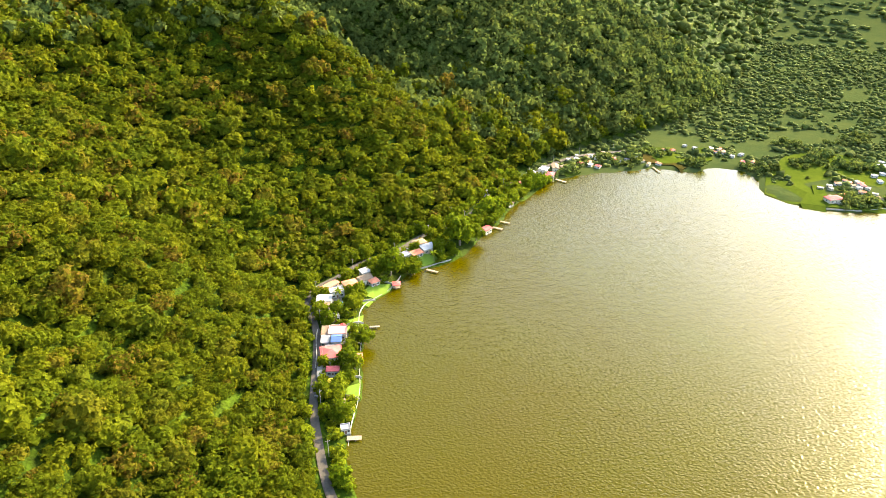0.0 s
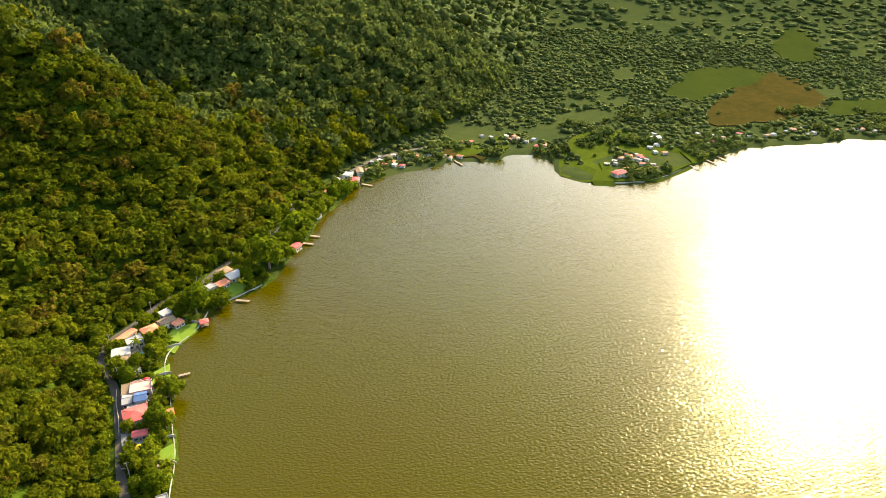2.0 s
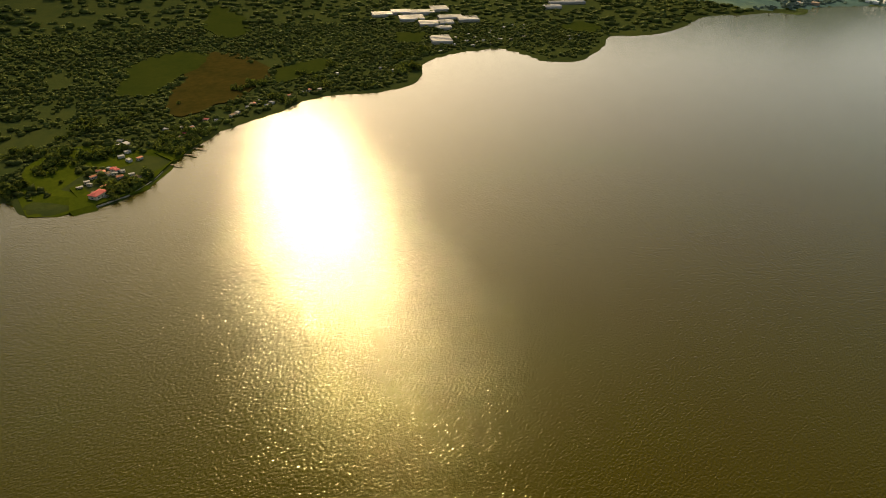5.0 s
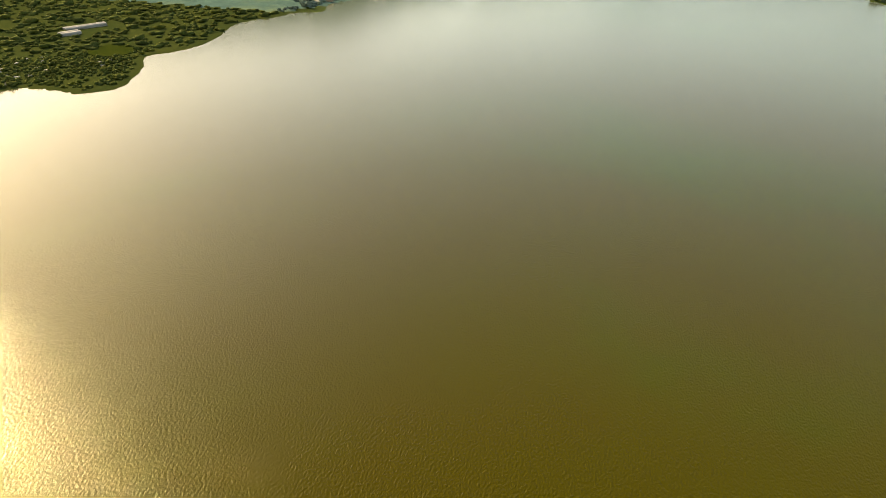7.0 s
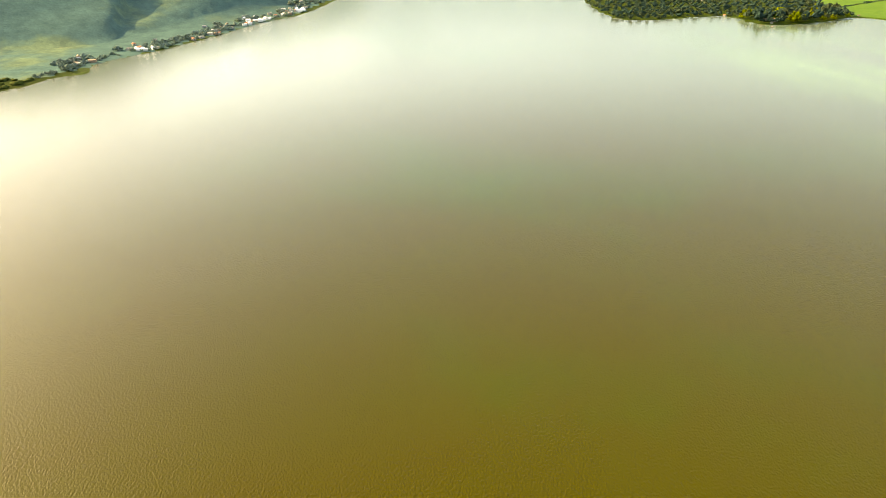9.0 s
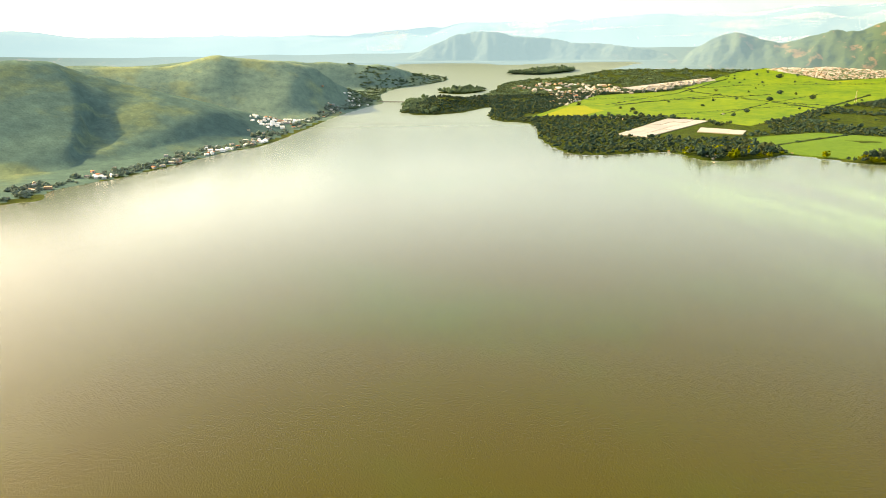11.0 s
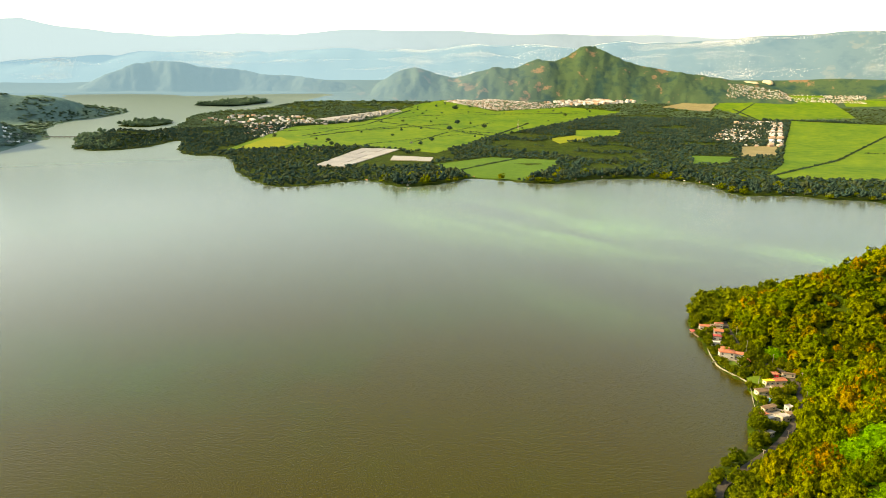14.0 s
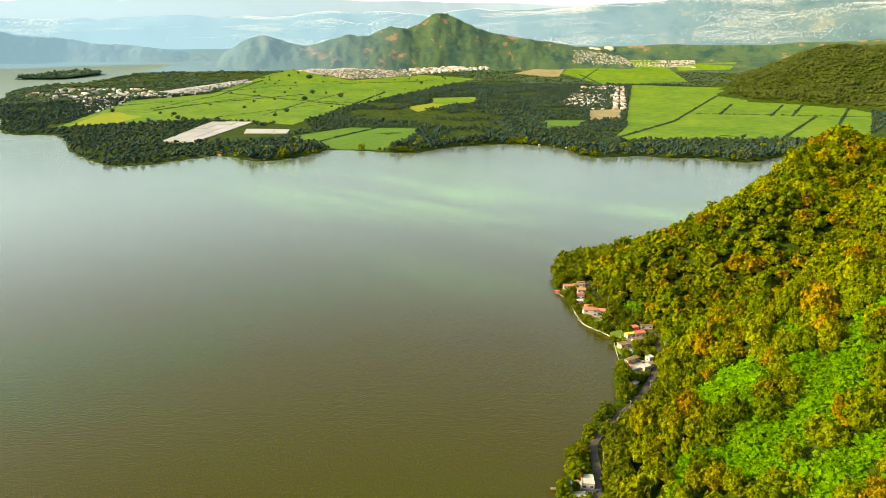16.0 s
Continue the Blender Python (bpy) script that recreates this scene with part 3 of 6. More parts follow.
build_ground("ground", np.concatenate([np.linspace(0.01, 120, 18)[:-1], np.geomspace(120, 2300, 180)[:-1], np.linspace(2300, 4180, 64)]), np.radians(np.arange(-180, 180, 0.5)), GROUND,
    "wooded land and valley floor around the lake", "ground")
BACK_AZ = np.radians(np.concatenate([np.arange(-180, -90, 0.16), np.arange(-90, 180, 1.5)]))
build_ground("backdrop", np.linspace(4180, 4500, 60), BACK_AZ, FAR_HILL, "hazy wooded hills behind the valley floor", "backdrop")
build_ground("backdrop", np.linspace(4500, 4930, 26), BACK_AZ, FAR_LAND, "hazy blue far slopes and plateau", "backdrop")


def build_ridges():
    """The last mountains, pale with painted haze, as one ring behind everything."""
    az = np.radians(np.arange(-190, 170, 0.4))
    deg = np.degrees(az)
    el = np.interp(deg, [-190, -170, -160, -155, -149, -142, -133, -129, -125, -120, -116, -112, -107, -103.6, -100, -98, -95.7, -93, -90.4, -87.2, -83.4, -80.7, -76, -60, 170],
        [3.6, 3.9, 3.2, 2.9, 2.9, 3.1, 3.3, 3.5, 3.55, 3.4, 3.05, 3.05, 2.7, 2.85, 3.2, 3.6, 3.3, 2.4, 0.9, 0.6, 0.3, 0.7, 0.5, 1.5, 3]) - 0.15 + 0.3 * fbm(deg * 10, 0 * deg, 40, 61, 4)
    rows = [np.stack([-np.sin(az) * r, np.cos(az) * r, z], -1) for r, z in ((4940, 0 * az), (4944, EYE_Z + 4944 * np.tan(np.radians(el))), (4962, 0 * az))]
    n = len(az)
    v = np.concatenate(rows)
    j = np.arange(n)
    f = np.concatenate([np.stack([a + j, a + (j + 1) % n, b + (j + 1) % n, b + j], -1) for a, b in ((0, n), (n, 2 * n))])
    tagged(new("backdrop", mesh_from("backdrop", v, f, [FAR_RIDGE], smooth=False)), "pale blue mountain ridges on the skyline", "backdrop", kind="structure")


build_ridges()


def build_water():
    q = np.concatenate([np.geomspace(0.01, 2300, 80)[:-1], np.linspace(2300, 4322, 50)])
    az = np.linspace(-math.pi, math.pi, 240, endpoint=False)
    Q, A = np.meshgrid(q, az, indexing="ij")
    R = unsqueeze_r(Q)
    sx, sy, sz = squeeze(-np.sin(A) * R, np.cos(A) * R, 0 * R)
    v = np.stack([sx, sy, sz], -1).reshape(-1, 3)
    i, j = np.meshgrid(np.arange(len(q) - 1), np.arange(240), indexing="ij")
    a, b = i * 240 + j, i * 240 + (j + 1) % 240
    f = np.stack([a, b, b + 240, a + 240], -1).reshape(-1, 4)[:, ::-1]
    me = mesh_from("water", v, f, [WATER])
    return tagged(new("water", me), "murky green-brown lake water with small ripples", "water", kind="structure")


build_water()

# ---- fields and woods of the plain ----
def field_sheet(name, poly, material, label, lift=0.5, cell=40.0, category="field"):
    """A crop field as a thin raised sheet that follows the ground; poly in true plan coordinates."""
    p = np.array(poly, float)
    edge = []
    for a, b in zip(p, np.roll(p, -1, 0)):
        n = max(1, int(np.hypot(*(b - a)) / (cell * 2)))
        edge += [tuple(a + (b - a) * t) for t in np.arange(n) / n]
    bm = bmesh.new()
    top = [bm.verts.new((x, y, 0)) for x, y in edge]
    face = bm.faces.new(top)
    geom = bmesh.ops.extrude_face_region(bm, geom=[face])
    for v in geom["geom"]:
        if isinstance(v, bmesh.types.BMVert):
            v.co.z = 1.0
    bmesh.ops.triangulate(bm, faces=[f for f in bm.faces if len(f.verts) > 4])
    co = np.array([v.co[:] for v in bm.verts])
    w = place(co[:, 0], co[:, 1], np.where(co[:, 2] > 0.5, lift, -3.0))
    for v, c in zip(bm.verts, w):
        v.co = c
    bmesh.ops.recalc_face_normals(bm, faces=bm.faces)
    ob = new(name, bm_mesh(name, bm, material))
    return tagged(ob, label, category, kind="structure")


CROP = surface("crop_leaves", (0.028, 0.085, 0.003), (0.105, 0.155, 0.004), 0.0045, 0.9, 0.1, 0.5, 0.3)
MEADOW = surface("shore_meadow_grass", (0.022, 0.036, 0.004), (0.05, 0.062, 0.007), 0.03, 1.0, 0.0, 0.35, 0.25)
CROP_DARK = surface("young_crop_leaves", (0.035, 0.085, 0.005), (0.065, 0.12, 0.008), 0.012, 0.9, 0.1, 0.5, 0.3)
TAN = surface("dry_soil", (0.12, 0.10, 0.045), (0.2, 0.17, 0.08), 0.02, 0.95, 0.1)
DRY = surface("dry_pasture", (0.020, 0.020, 0.005), (0.046, 0.033, 0.008), 0.02, 1.0, 0.0, 0.35, 0.25)
SHEET = surface("white_plastic_sheet", (0.17, 0.155, 0.13), (0.27, 0.25, 0.21), 0.03, 0.5, 0.4, island=0.15)

FIELD_BIG = [(2377, -887), (3252, -1556), (3406, -2065), (5441, -3906), (6295, -4860), (3958, -3528), (4300, -4636), (3463, -4372), (2284, -2014), (1879, -1404), (2226, -1332)]
FIELD_LOW = [(1644, -1222), (1684, -1472), (1494, -1602), (1273, -1212), (1399, -1138)]
FIELD_FAR = [(3552, -5709), (6312, -10638), (5563, -12073), (2055, -4972), (2315, -4222)]
FIELD_SOUTH = [(2178, -4349), (1622, -4430), (1224, -4080), (692, -3768), (419, -2246), (940, -1743), (1050, -2046)]
FIELD_EDGE = [(4325, -9929), (4068, -11705), (2831, -7950), (3086, -7207)]
FIELD_TAN = [(3874, -5401), (5214, -8196), (4126, -6698), (3122, -4969)]
WHITE_BIG = [(1802, -918), (2143, -1281), (2046, -1370), (1892, -1283), (1725, -988), (1727, -940)]
WHITE_SMALL = [(1879, -1233), (1772, -1311), (1698, -1244), (1789, -1162)]
WHITE_FAR = [(3712, -1909), (4326, -2636), (4649, -3124), (4260, -2905), (3537, -1944)]
FIELD_STRIP = [(2338, -2595), (2232, -2799), (1979, -2455), (2030, -2246)]
FIELD_DARK = [(1353, -2049), (1246, -2146), (1162, -1945), (1217, -1853)]
FIELD_BROWN = [(1433, -2501), (1366, -2631), (1187, -2277), (1238, -2152)]
OPEN = [FIELD_STRIP, FIELD_DARK, FIELD_BROWN, FIELD_BIG, FIELD_LOW, FIELD_FAR, FIELD_SOUTH, FIELD_EDGE, FIELD_TAN, WHITE_BIG, WHITE_SMALL, WHITE_FAR]
field_sheet("sugar_cane_field", FIELD_BIG, CROP, "bright green flat crop field crossed by dark hedges")
field_sheet("sugar_cane_field", FIELD_LOW, CROP_DARK, "green crop field beside the lake shore")
field_sheet("sugar_cane_field", FIELD_FAR, CROP, "bright green crop field below the far town")
field_sheet("sugar_cane_field", FIELD_SOUTH, CROP, "wide green crop field behind the lakeside trees")
field_sheet("sugar_cane_field", FIELD_EDGE, CROP, "narrow bright green field under the hills")
field_sheet("sugar_cane_field", FIELD_STRIP, CROP, "bright green field strip among the woods")
field_sheet("sugar_cane_field", FIELD_DARK, CROP_DARK, "dark green field beside the housing estate")
field_sheet("bare_field", FIELD_BROWN, TAN, "brown bare plot beside the housing estate")
field_sheet("bare_field", FIELD_TAN, TAN, "pale tan bare field on the valley floor")
CROP_YELLOW = surface("ripening_crop_leaves", (0.10, 0.135, 0.004), (0.165, 0.175, 0.006), 0.012, 0.9, 0.1, 0.5, 0.3)
for strip in ([(2385, -930), (2697, -1173), (2791, -1427), (2833, -1621), (2623, -1365), (2331, -1053)], [(3224, -2290), (3972, -3700), (3600, -3500), (2785, -2260)], [(3020, -1731), (3210, -2290), (2945, -2223), (2644, -1567)]):
    field_sheet("sugar_cane_field", strip, CROP_YELLOW, "yellow-green ripening strip of a crop field", 1.1)
field_sheet("sugar_cane_field", [(2500, -1589), (2586, -2080), (2385, -2042), (2254, -1455)], CROP_DARK, "darker green strip of a young crop", 1.1)
STRIP_MID = [(2074, -2135), (2228, -2747), (2117, -2667), (1892, -2006)]
field_sheet("sugar_cane_field", STRIP_MID, CROP_YELLOW, "narrow yellow-green field between woods")
OPEN.append(STRIP_MID)
PASTURES_NORTH = [[(315, 731), (390, 818), (474, 894), (482, 775), (430, 723), (347, 690), (310, 690)], [(11, 640), (36, 647), (50, 605), (36, 618), (14, 620)]]
MEADOWS_NORTH = [[(296, 808), (375, 911), (443, 916), (460, 864), (390, 822), (320, 778)], [(530, 1011), (608, 1106), (615, 1037), (564, 947), (522, 936)], [(484, 770), (564, 761), (534, 717), (455, 722)],
    [(690, 760), (730, 800), (760, 770), (715, 735)], [(930, 640), (990, 650), (985, 590), (940, 590)]]
POINT_MEADOW = [(113, 569), (123, 621), (149, 668), (186, 690), (227, 665), (255, 607), (240, 575), (205, 552), (165, 548), (130, 552)]
OPEN += PASTURES_NORTH + MEADOWS_NORTH
for poly in PASTURES_NORTH:
    field_sheet("bare_field", wobble(poly + poly[:1], 9.0, 5)[:-1], DRY, "dry brown pasture on the flat shore", 1.0)
field_sheet("pasture_field", POINT_MEADOW, MEADOW, "open green meadow on the flat point", 0.9)
for poly in MEADOWS_NORTH:
    field_sheet("pasture_field", wobble(poly + poly[:1], 9.0, 5)[:-1], PASTURE, "dull green pasture between the trees of the plain", 1.0)


def covered_field(quad, nu, nv, label):
    """Sheets of plastic in a grid over a field, with bare paths between them."""
    base = field_sheet("covered_field", quad, TAN, label, 0.6)
    q = np.array(quad, float)
    r = random.Random(nu)
    for i in range(nu):
        for j in range(nv):
            u0, u1, v0, v1 = (i + 0.015) / nu, (i + 1 - 0.015 * r.random()) / nu, (j + 0.02) / nv, (j + 1 - 0.02) / nv
            c = np.array([(1 - u) * (1 - v) * q[0] + u * (1 - v) * q[1] + u * v * q[2] + (1 - u) * v * q[3] for u, v in ((u0, v0), (u1, v0), (u1, v1), (u0, v1))])
            h = r.uniform(2.0, 3.2)
            bm = bmesh.new()
            low, top = [[bm.verts.new(p) for p in place(c[:, 0], c[:, 1], z)] for z in (0.2, h)]
            bm.faces.new(top)
            for k in range(4):
                bm.faces.new((low[k], low[(k + 1) % 4], top[(k + 1) % 4], top[k]))
            bmesh.ops.recalc_face_normals(bm, faces=bm.faces)
            part("panel", bm, SHEET, base)


covered_field([(1802, -918), (2143, -1281), (2035, -1366), (1722, -968)], 5, 3, "field covered with pale plastic sheeting in panels")
covered_field([(1879, -1233), (1772, -1311), (1698, -1244), (1789, -1162)], 3, 1, "small field covered with pale plastic sheeting")
covered_field([(3712, -1909), (4649, -3124), (4260, -2905), (3537, -1944)], 9, 2, "row of pale greenhouse roofs between fields")


# ---- trees ----
def ico(sub):
    bm = bmesh.new()
    bmesh.ops.create_icosphere(bm, subdivisions=sub, radius=1.0)
    bm.verts.ensure_lookup_table()
    v = np.array([q.co[:] for q in bm.verts])
    f = np.array([[q.index for q in p.verts] for p in bm.faces])
    bm.free()
    return v, f


def boulder(sub, lumps, rng, flat=0.77, spread=0.62, size=(0.30, 0.5)):
    """An uneven mass of overlapping lumps."""
    v, f = ico(sub)
    c = rng.normal(size=(lumps, 3))
    c[:, 2] = np.abs(c[:, 2]) * 0.9 - 0.25
    c = c / np.linalg.norm(c, axis=1, keepdims=True) * rng.uniform(0.35, 1.0, (lumps, 1)) ** 0.5 * spread
    s = rng.uniform(*size, lumps)

    def reach(u):
        b = u @ c.T
        disc = b * b - (c * c).sum(1) + s * s
        return np.maximum(np.where(disc > 0, b + np.sqrt(np.maximum(disc, 0)), 0).max(1), 0.32)

    u = v / np.linalg.norm(v, axis=1, keepdims=True)
    w = u * (reach(u) * (1 + rng.normal(0, 0.05, len(u))))[:, None]
    w[:, 2] = np.where(w[:, 2] < 0, w[:, 2] * 0.55, w[:, 2] * flat)
    return w, f


OCTA = (np.array([(1, 0, 0), (-1, 0, 0), (0, 1, 0), (0, -1, 0), (0, 0, 1), (0, 0, -1)], float),
    np.array([(0, 2, 4), (2, 1, 4), (1, 3, 4), (3, 0, 4), (2, 0, 5), (1, 2, 5), (3, 1, 5), (0, 3, 5)]))


def clumped(n, rng, solid, size=(0.2, 0.36), spread=0.78, flat=0.85):
    """A crown of many separate leaf clumps heaped in a dome round a darker core, with gaps and an uneven outline."""
    tv, tf = solid
    vs, fs, off = [], [], 0
    golden = rng.uniform(0, 6.28)
    for i in range(n + 1):
        if i == 0:
            mid, r = np.array([0, 0, 0.05]), np.array([0.62, 0.62, 0.55])
        else:
            up = 1 - (i - 0.5) / n * 1.25
            a, e = golden + i * 2.4 + rng.normal(0, 0.3), math.sqrt(max(0.0, 1 - up * up))
            mid = np.array([math.cos(a) * e, math.sin(a) * e, up]) * spread * rng.uniform(0.72, 1.12)
            r = rng.uniform(*size) * rng.uniform(0.8, 1.2, 3)
        turn = np.linalg.qr(rng.normal(size=(3, 3)))[0]
        vs.append((tv * rng.uniform(0.75, 1.25, (len(tv), 1))) @ turn * r + mid)
        fs.append(tf + off)
        off += len(tv)
    w = np.concatenate(vs)
    w[:, 2] = np.where(w[:, 2] < 0, w[:, 2] * 0.6, w[:, 2] * flat)
    return w, np.concatenate(fs)


ICO = ico(1)


def sprayed(n, sprays, rng, size=(0.22, 0.4), spread=0.76, flat=0.88, leaf=0.2, core=0.72):
    """A crown of leaf sprays: small blades standing round many clumps that are heaped in a dome over a dark core."""
    v0 = ICO[0] * rng.uniform(0.8, 1.15, (len(ICO[0]), 1)) * [core, core, core * 0.9]
    i = np.arange(n)
    up = 1 - (i + 0.5) / n * 1.2
    a = rng.uniform(0, 6.28) + i * 2.4 + rng.normal(0, 0.3, n)
    e = np.sqrt(np.maximum(0, 1 - up * up))
    mid = np.stack([np.cos(a) * e, np.sin(a) * e, up], -1) * spread * rng.uniform(0.7, 1.12, (n, 1))
    mid, rad = np.repeat(mid, sprays, 0), np.repeat(rng.uniform(*size, n), sprays)[:, None]
    d = rng.normal(size=mid.shape) + mid * 0.9 + [0, 0, 0.35]
    d /= np.linalg.norm(d, axis=1, keepdims=True)
    c = mid + d * rad * rng.uniform(0.8, 1.1, rad.shape)
    nrm = d + rng.normal(0, 0.35, d.shape)
    nrm /= np.linalg.norm(nrm, axis=1, keepdims=True)
    t1 = np.cross(nrm, rng.normal(size=d.shape))
    t1 /= np.linalg.norm(t1, axis=1, keepdims=True)
    t2 = np.cross(nrm, t1)
    k = leaf * rng.uniform(0.65, 1.3, rad.shape)
    blades = np.stack([c + t1 * k, c - t1 * k * 0.5 + t2 * k * 0.87, c - t1 * k * 0.5 - t2 * k * 0.87], 1).reshape(-1, 3)
    w = np.concatenate([v0, blades])
    w[:, 2] = np.where(w[:, 2] < 0, w[:, 2] * 0.6, w[:, 2] * flat)
    return w, np.concatenate([ICO[1], np.arange(len(blades)).reshape(-1, 3) + len(v0)])


RNG = np.random.default_rng(4)
CROWN_NEAR = [sprayed(22, 18, RNG, leaf=0.15) for _ in range(8)]
CROWN_FULL = [sprayed(15, 20, RNG, leaf=0.14) for _ in range(12)]
CROWN_SUNNY = [sprayed(15, 20, RNG, (0.2, 0.36), leaf=0.125) for _ in range(12)]
CROWN_LOW = [sprayed(13, 10, RNG, leaf=0.23) for _ in range(12)]
CROWN_MID = [sprayed(10, 8, RNG, leaf=0.28) for _ in range(12)]
CROWN_TINY = [sprayed(7, 5, RNG, (0.28, 0.45), leaf=0.36) for _ in range(10)]
CROWN_VINE = [sprayed(9, 7, RNG, (0.28, 0.45), leaf=0.26) for _ in range(8)]
CROWN_DOT = [clumped(4, RNG, OCTA, (0.38, 0.6), 0.66) for _ in range(8)]
CROWN_SPECK = [clumped(2, RNG, OCTA, (0.5, 0.75), 0.5) for _ in range(8)]


def scatter(poly_or_none, box_, cell, rng, keep):
    """Jittered grid of plan points within a box, thinned by keep(x, y)."""
    x0, y0, x1, y1 = box_
    gx, gy = np.meshgrid(np.arange(x0, x1, cell), np.arange(y0, y1, cell))
    x, y = gx.ravel() + rng.uniform(-0.45, 0.45, gx.size) * cell, gy.ravel() + rng.uniform(-0.45, 0.45, gx.size) * cell
    if poly_or_none:
        k = inside(x, y, poly_or_none)
        x, y = x[k], y[k]
    k = keep(x, y)
    return x[k], y[k]


def wood(name, x, y, radius, templates, material, label, lift=0.45, tall=1.0, base=None, soft=False):
    """Many crowns joined into one mass of trees standing on the ground."""
    if len(x) == 0:
        return None
    base = place(x, y) if base is None else base
    rng = np.random.default_rng(len(x))
    pick = rng.integers(0, len(templates), len(x))
    turn = rng.uniform(0, 2 * math.pi, len(x))
    rad = radius * np.clip(rng.lognormal(-0.03, 0.25, len(x)), 0.5, 1.8)
    vs, fs, off = [], [], 0
    for k, (tv, tf) in enumerate(templates):
        sel = np.where(pick == k)[0]
        if len(sel) == 0:
            continue
        c, s = np.cos(turn[sel])[:, None], np.sin(turn[sel])[:, None]
        hz = (rad[sel] * tall * rng.uniform(0.85, 1.35, len(sel)))[:, None]
        px = (tv[:, 0] * c - tv[:, 1] * s) * rad[sel][:, None] + base[sel, 0][:, None]
        py = (tv[:, 0] * s + tv[:, 1] * c) * rad[sel][:, None] + base[sel, 1][:, None]
        pz = tv[:, 2] * hz + base[sel, 2][:, None] + hz * lift
        vs.append(np.stack([px, py, pz], -1).reshape(-1, 3))
        fs.append((tf[None] + (np.arange(len(sel)) * len(tv))[:, None, None] + off).reshape(-1, 3))
        off += len(sel) * len(tv)
    me = mesh_from(name, np.concatenate(vs), np.concatenate(fs), [material], smooth=soft)
    order = np.concatenate([np.repeat(rng.random((pick == k).sum()), len(tv)) for k, (tv, _) in enumerate(templates)])
    me.attributes.new("tone", "FLOAT", "POINT").data.foreach_set("value", order.astype(np.float32))
    return tagged(new(name, me), label, "trees", kind="stuff")


def near_line(x, y, line, d):
    return seg_dist(x, y, line) < d


ROAD_WEST = [(150, -235), (62, -125), (-25, -5), (-85, 90), (-125, 150), (-140, 171), (-153, 194), (-166, 220), (-179, 257), (-190, 284), (-207, 312), (-208, 330), (-199, 348), (-190, 370),
    (-171, 392), (-160, 417), (-147, 435), (-130, 465), (-119, 515), (-95, 560), (-55, 620), (0, 650)]
ROAD_SOUTH = [(190, -295), (207, -321), (221, -345), (234, -365), (238, -385), (239, -410), (240, -440), (245, -472), (257, -514), (279, -556), (301, -575), (338, -585), (370, -615), (405, -655)]


def free(x, y, d):
    """Land that carries trees: off the road, gardens, fields and water."""
    k = (d > 1.5) & ~near_line(x, y, ROAD_WEST, 3.6) & ~near_line(x, y, ROAD_SOUTH, 3.6)
    for p in OPEN:
        k &= ~inside(x, y, p)
    return k


def on_mountain(x, y):
    return inside(x, y, MOUNTAIN)


def in_sight(x, y):
    """Leaves out the mountain's back, which no viewpoint on the lake sees."""
    return np.where(y < -60, x > -30 - 0.149 * y, x > -60 - 1.48 * (y + 60))


VINE_SPOTS = [(115, -415, 95), (70, -470, 60), (150, -380, 50)]


def vine_patch(x, y):
    n = vnoise(x, y, 26, 71) * 0.6 + vnoise(x, y, 11, 73) * 0.4
    n = np.where(y > -100, 0, n)
    near = sum(np.exp(-((x - a) ** 2 + (y - b) ** 2) / r**2) for a, b, r in VINE_SPOTS)
    return n + 0.27 * np.minimum(near, 1) + 0.12 * (vnoise(x, y, 17, 75) - 0.5) > 0.765


def mountain_near(x, y):
    d = land_depth(x, y)
    m = on_mountain(x, y)
    return m & free(x, y, d) & in_sight(x, y) & (np.hypot(x, y) < np.where(y < 0, 1280, 900)) & (seg_dist(x, y, FOOT) < np.where(y < -700, 260, 520))


rng = np.random.default_rng(9)
mx, my = [np.concatenate(p) for p in zip(scatter(None, (-620, -1300, 520, -100), 8.7, rng, mountain_near), scatter(None, (-620, -100, 520, 900), 6.7, rng, mountain_near))]
vp = vine_patch(mx, my) & (mx > -300) & (mx < 330) & (my > -640) & (my < 320)
reach = np.hypot(mx, my)
near_by, close = reach < 400, reach < 600
big = rng.random(len(mx)) < 0.4
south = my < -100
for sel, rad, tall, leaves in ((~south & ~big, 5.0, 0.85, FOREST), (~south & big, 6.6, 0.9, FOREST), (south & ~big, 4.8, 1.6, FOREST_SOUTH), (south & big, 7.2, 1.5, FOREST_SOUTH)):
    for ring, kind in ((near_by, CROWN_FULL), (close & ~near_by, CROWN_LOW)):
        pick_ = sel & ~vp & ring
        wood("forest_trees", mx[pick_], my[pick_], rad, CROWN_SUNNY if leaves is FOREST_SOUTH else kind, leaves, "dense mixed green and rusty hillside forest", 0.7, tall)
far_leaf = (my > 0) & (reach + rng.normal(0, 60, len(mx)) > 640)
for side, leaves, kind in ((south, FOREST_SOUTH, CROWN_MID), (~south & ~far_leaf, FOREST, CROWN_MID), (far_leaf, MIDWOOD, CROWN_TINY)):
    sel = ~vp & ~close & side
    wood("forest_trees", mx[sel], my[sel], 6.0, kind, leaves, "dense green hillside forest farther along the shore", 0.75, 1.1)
vx, vy = scatter(None, (-300, -640, 330, 320), 3.2, rng, lambda x, y: vine_patch(x, y) & mountain_near(x, y))
wood("vine_thicket", vx, vy, 4.2, CROWN_VINE, VINES, "bright green creepers smothering low bushes on the slope", 0.15, 0.75)


def mountain_far(x, y):
    d = land_depth(x, y)
    r = np.hypot(x, y)
    return on_mountain(x, y) & free(x, y, d) & in_sight(x, y) & ~mountain_near(x, y) & (r < 2000)


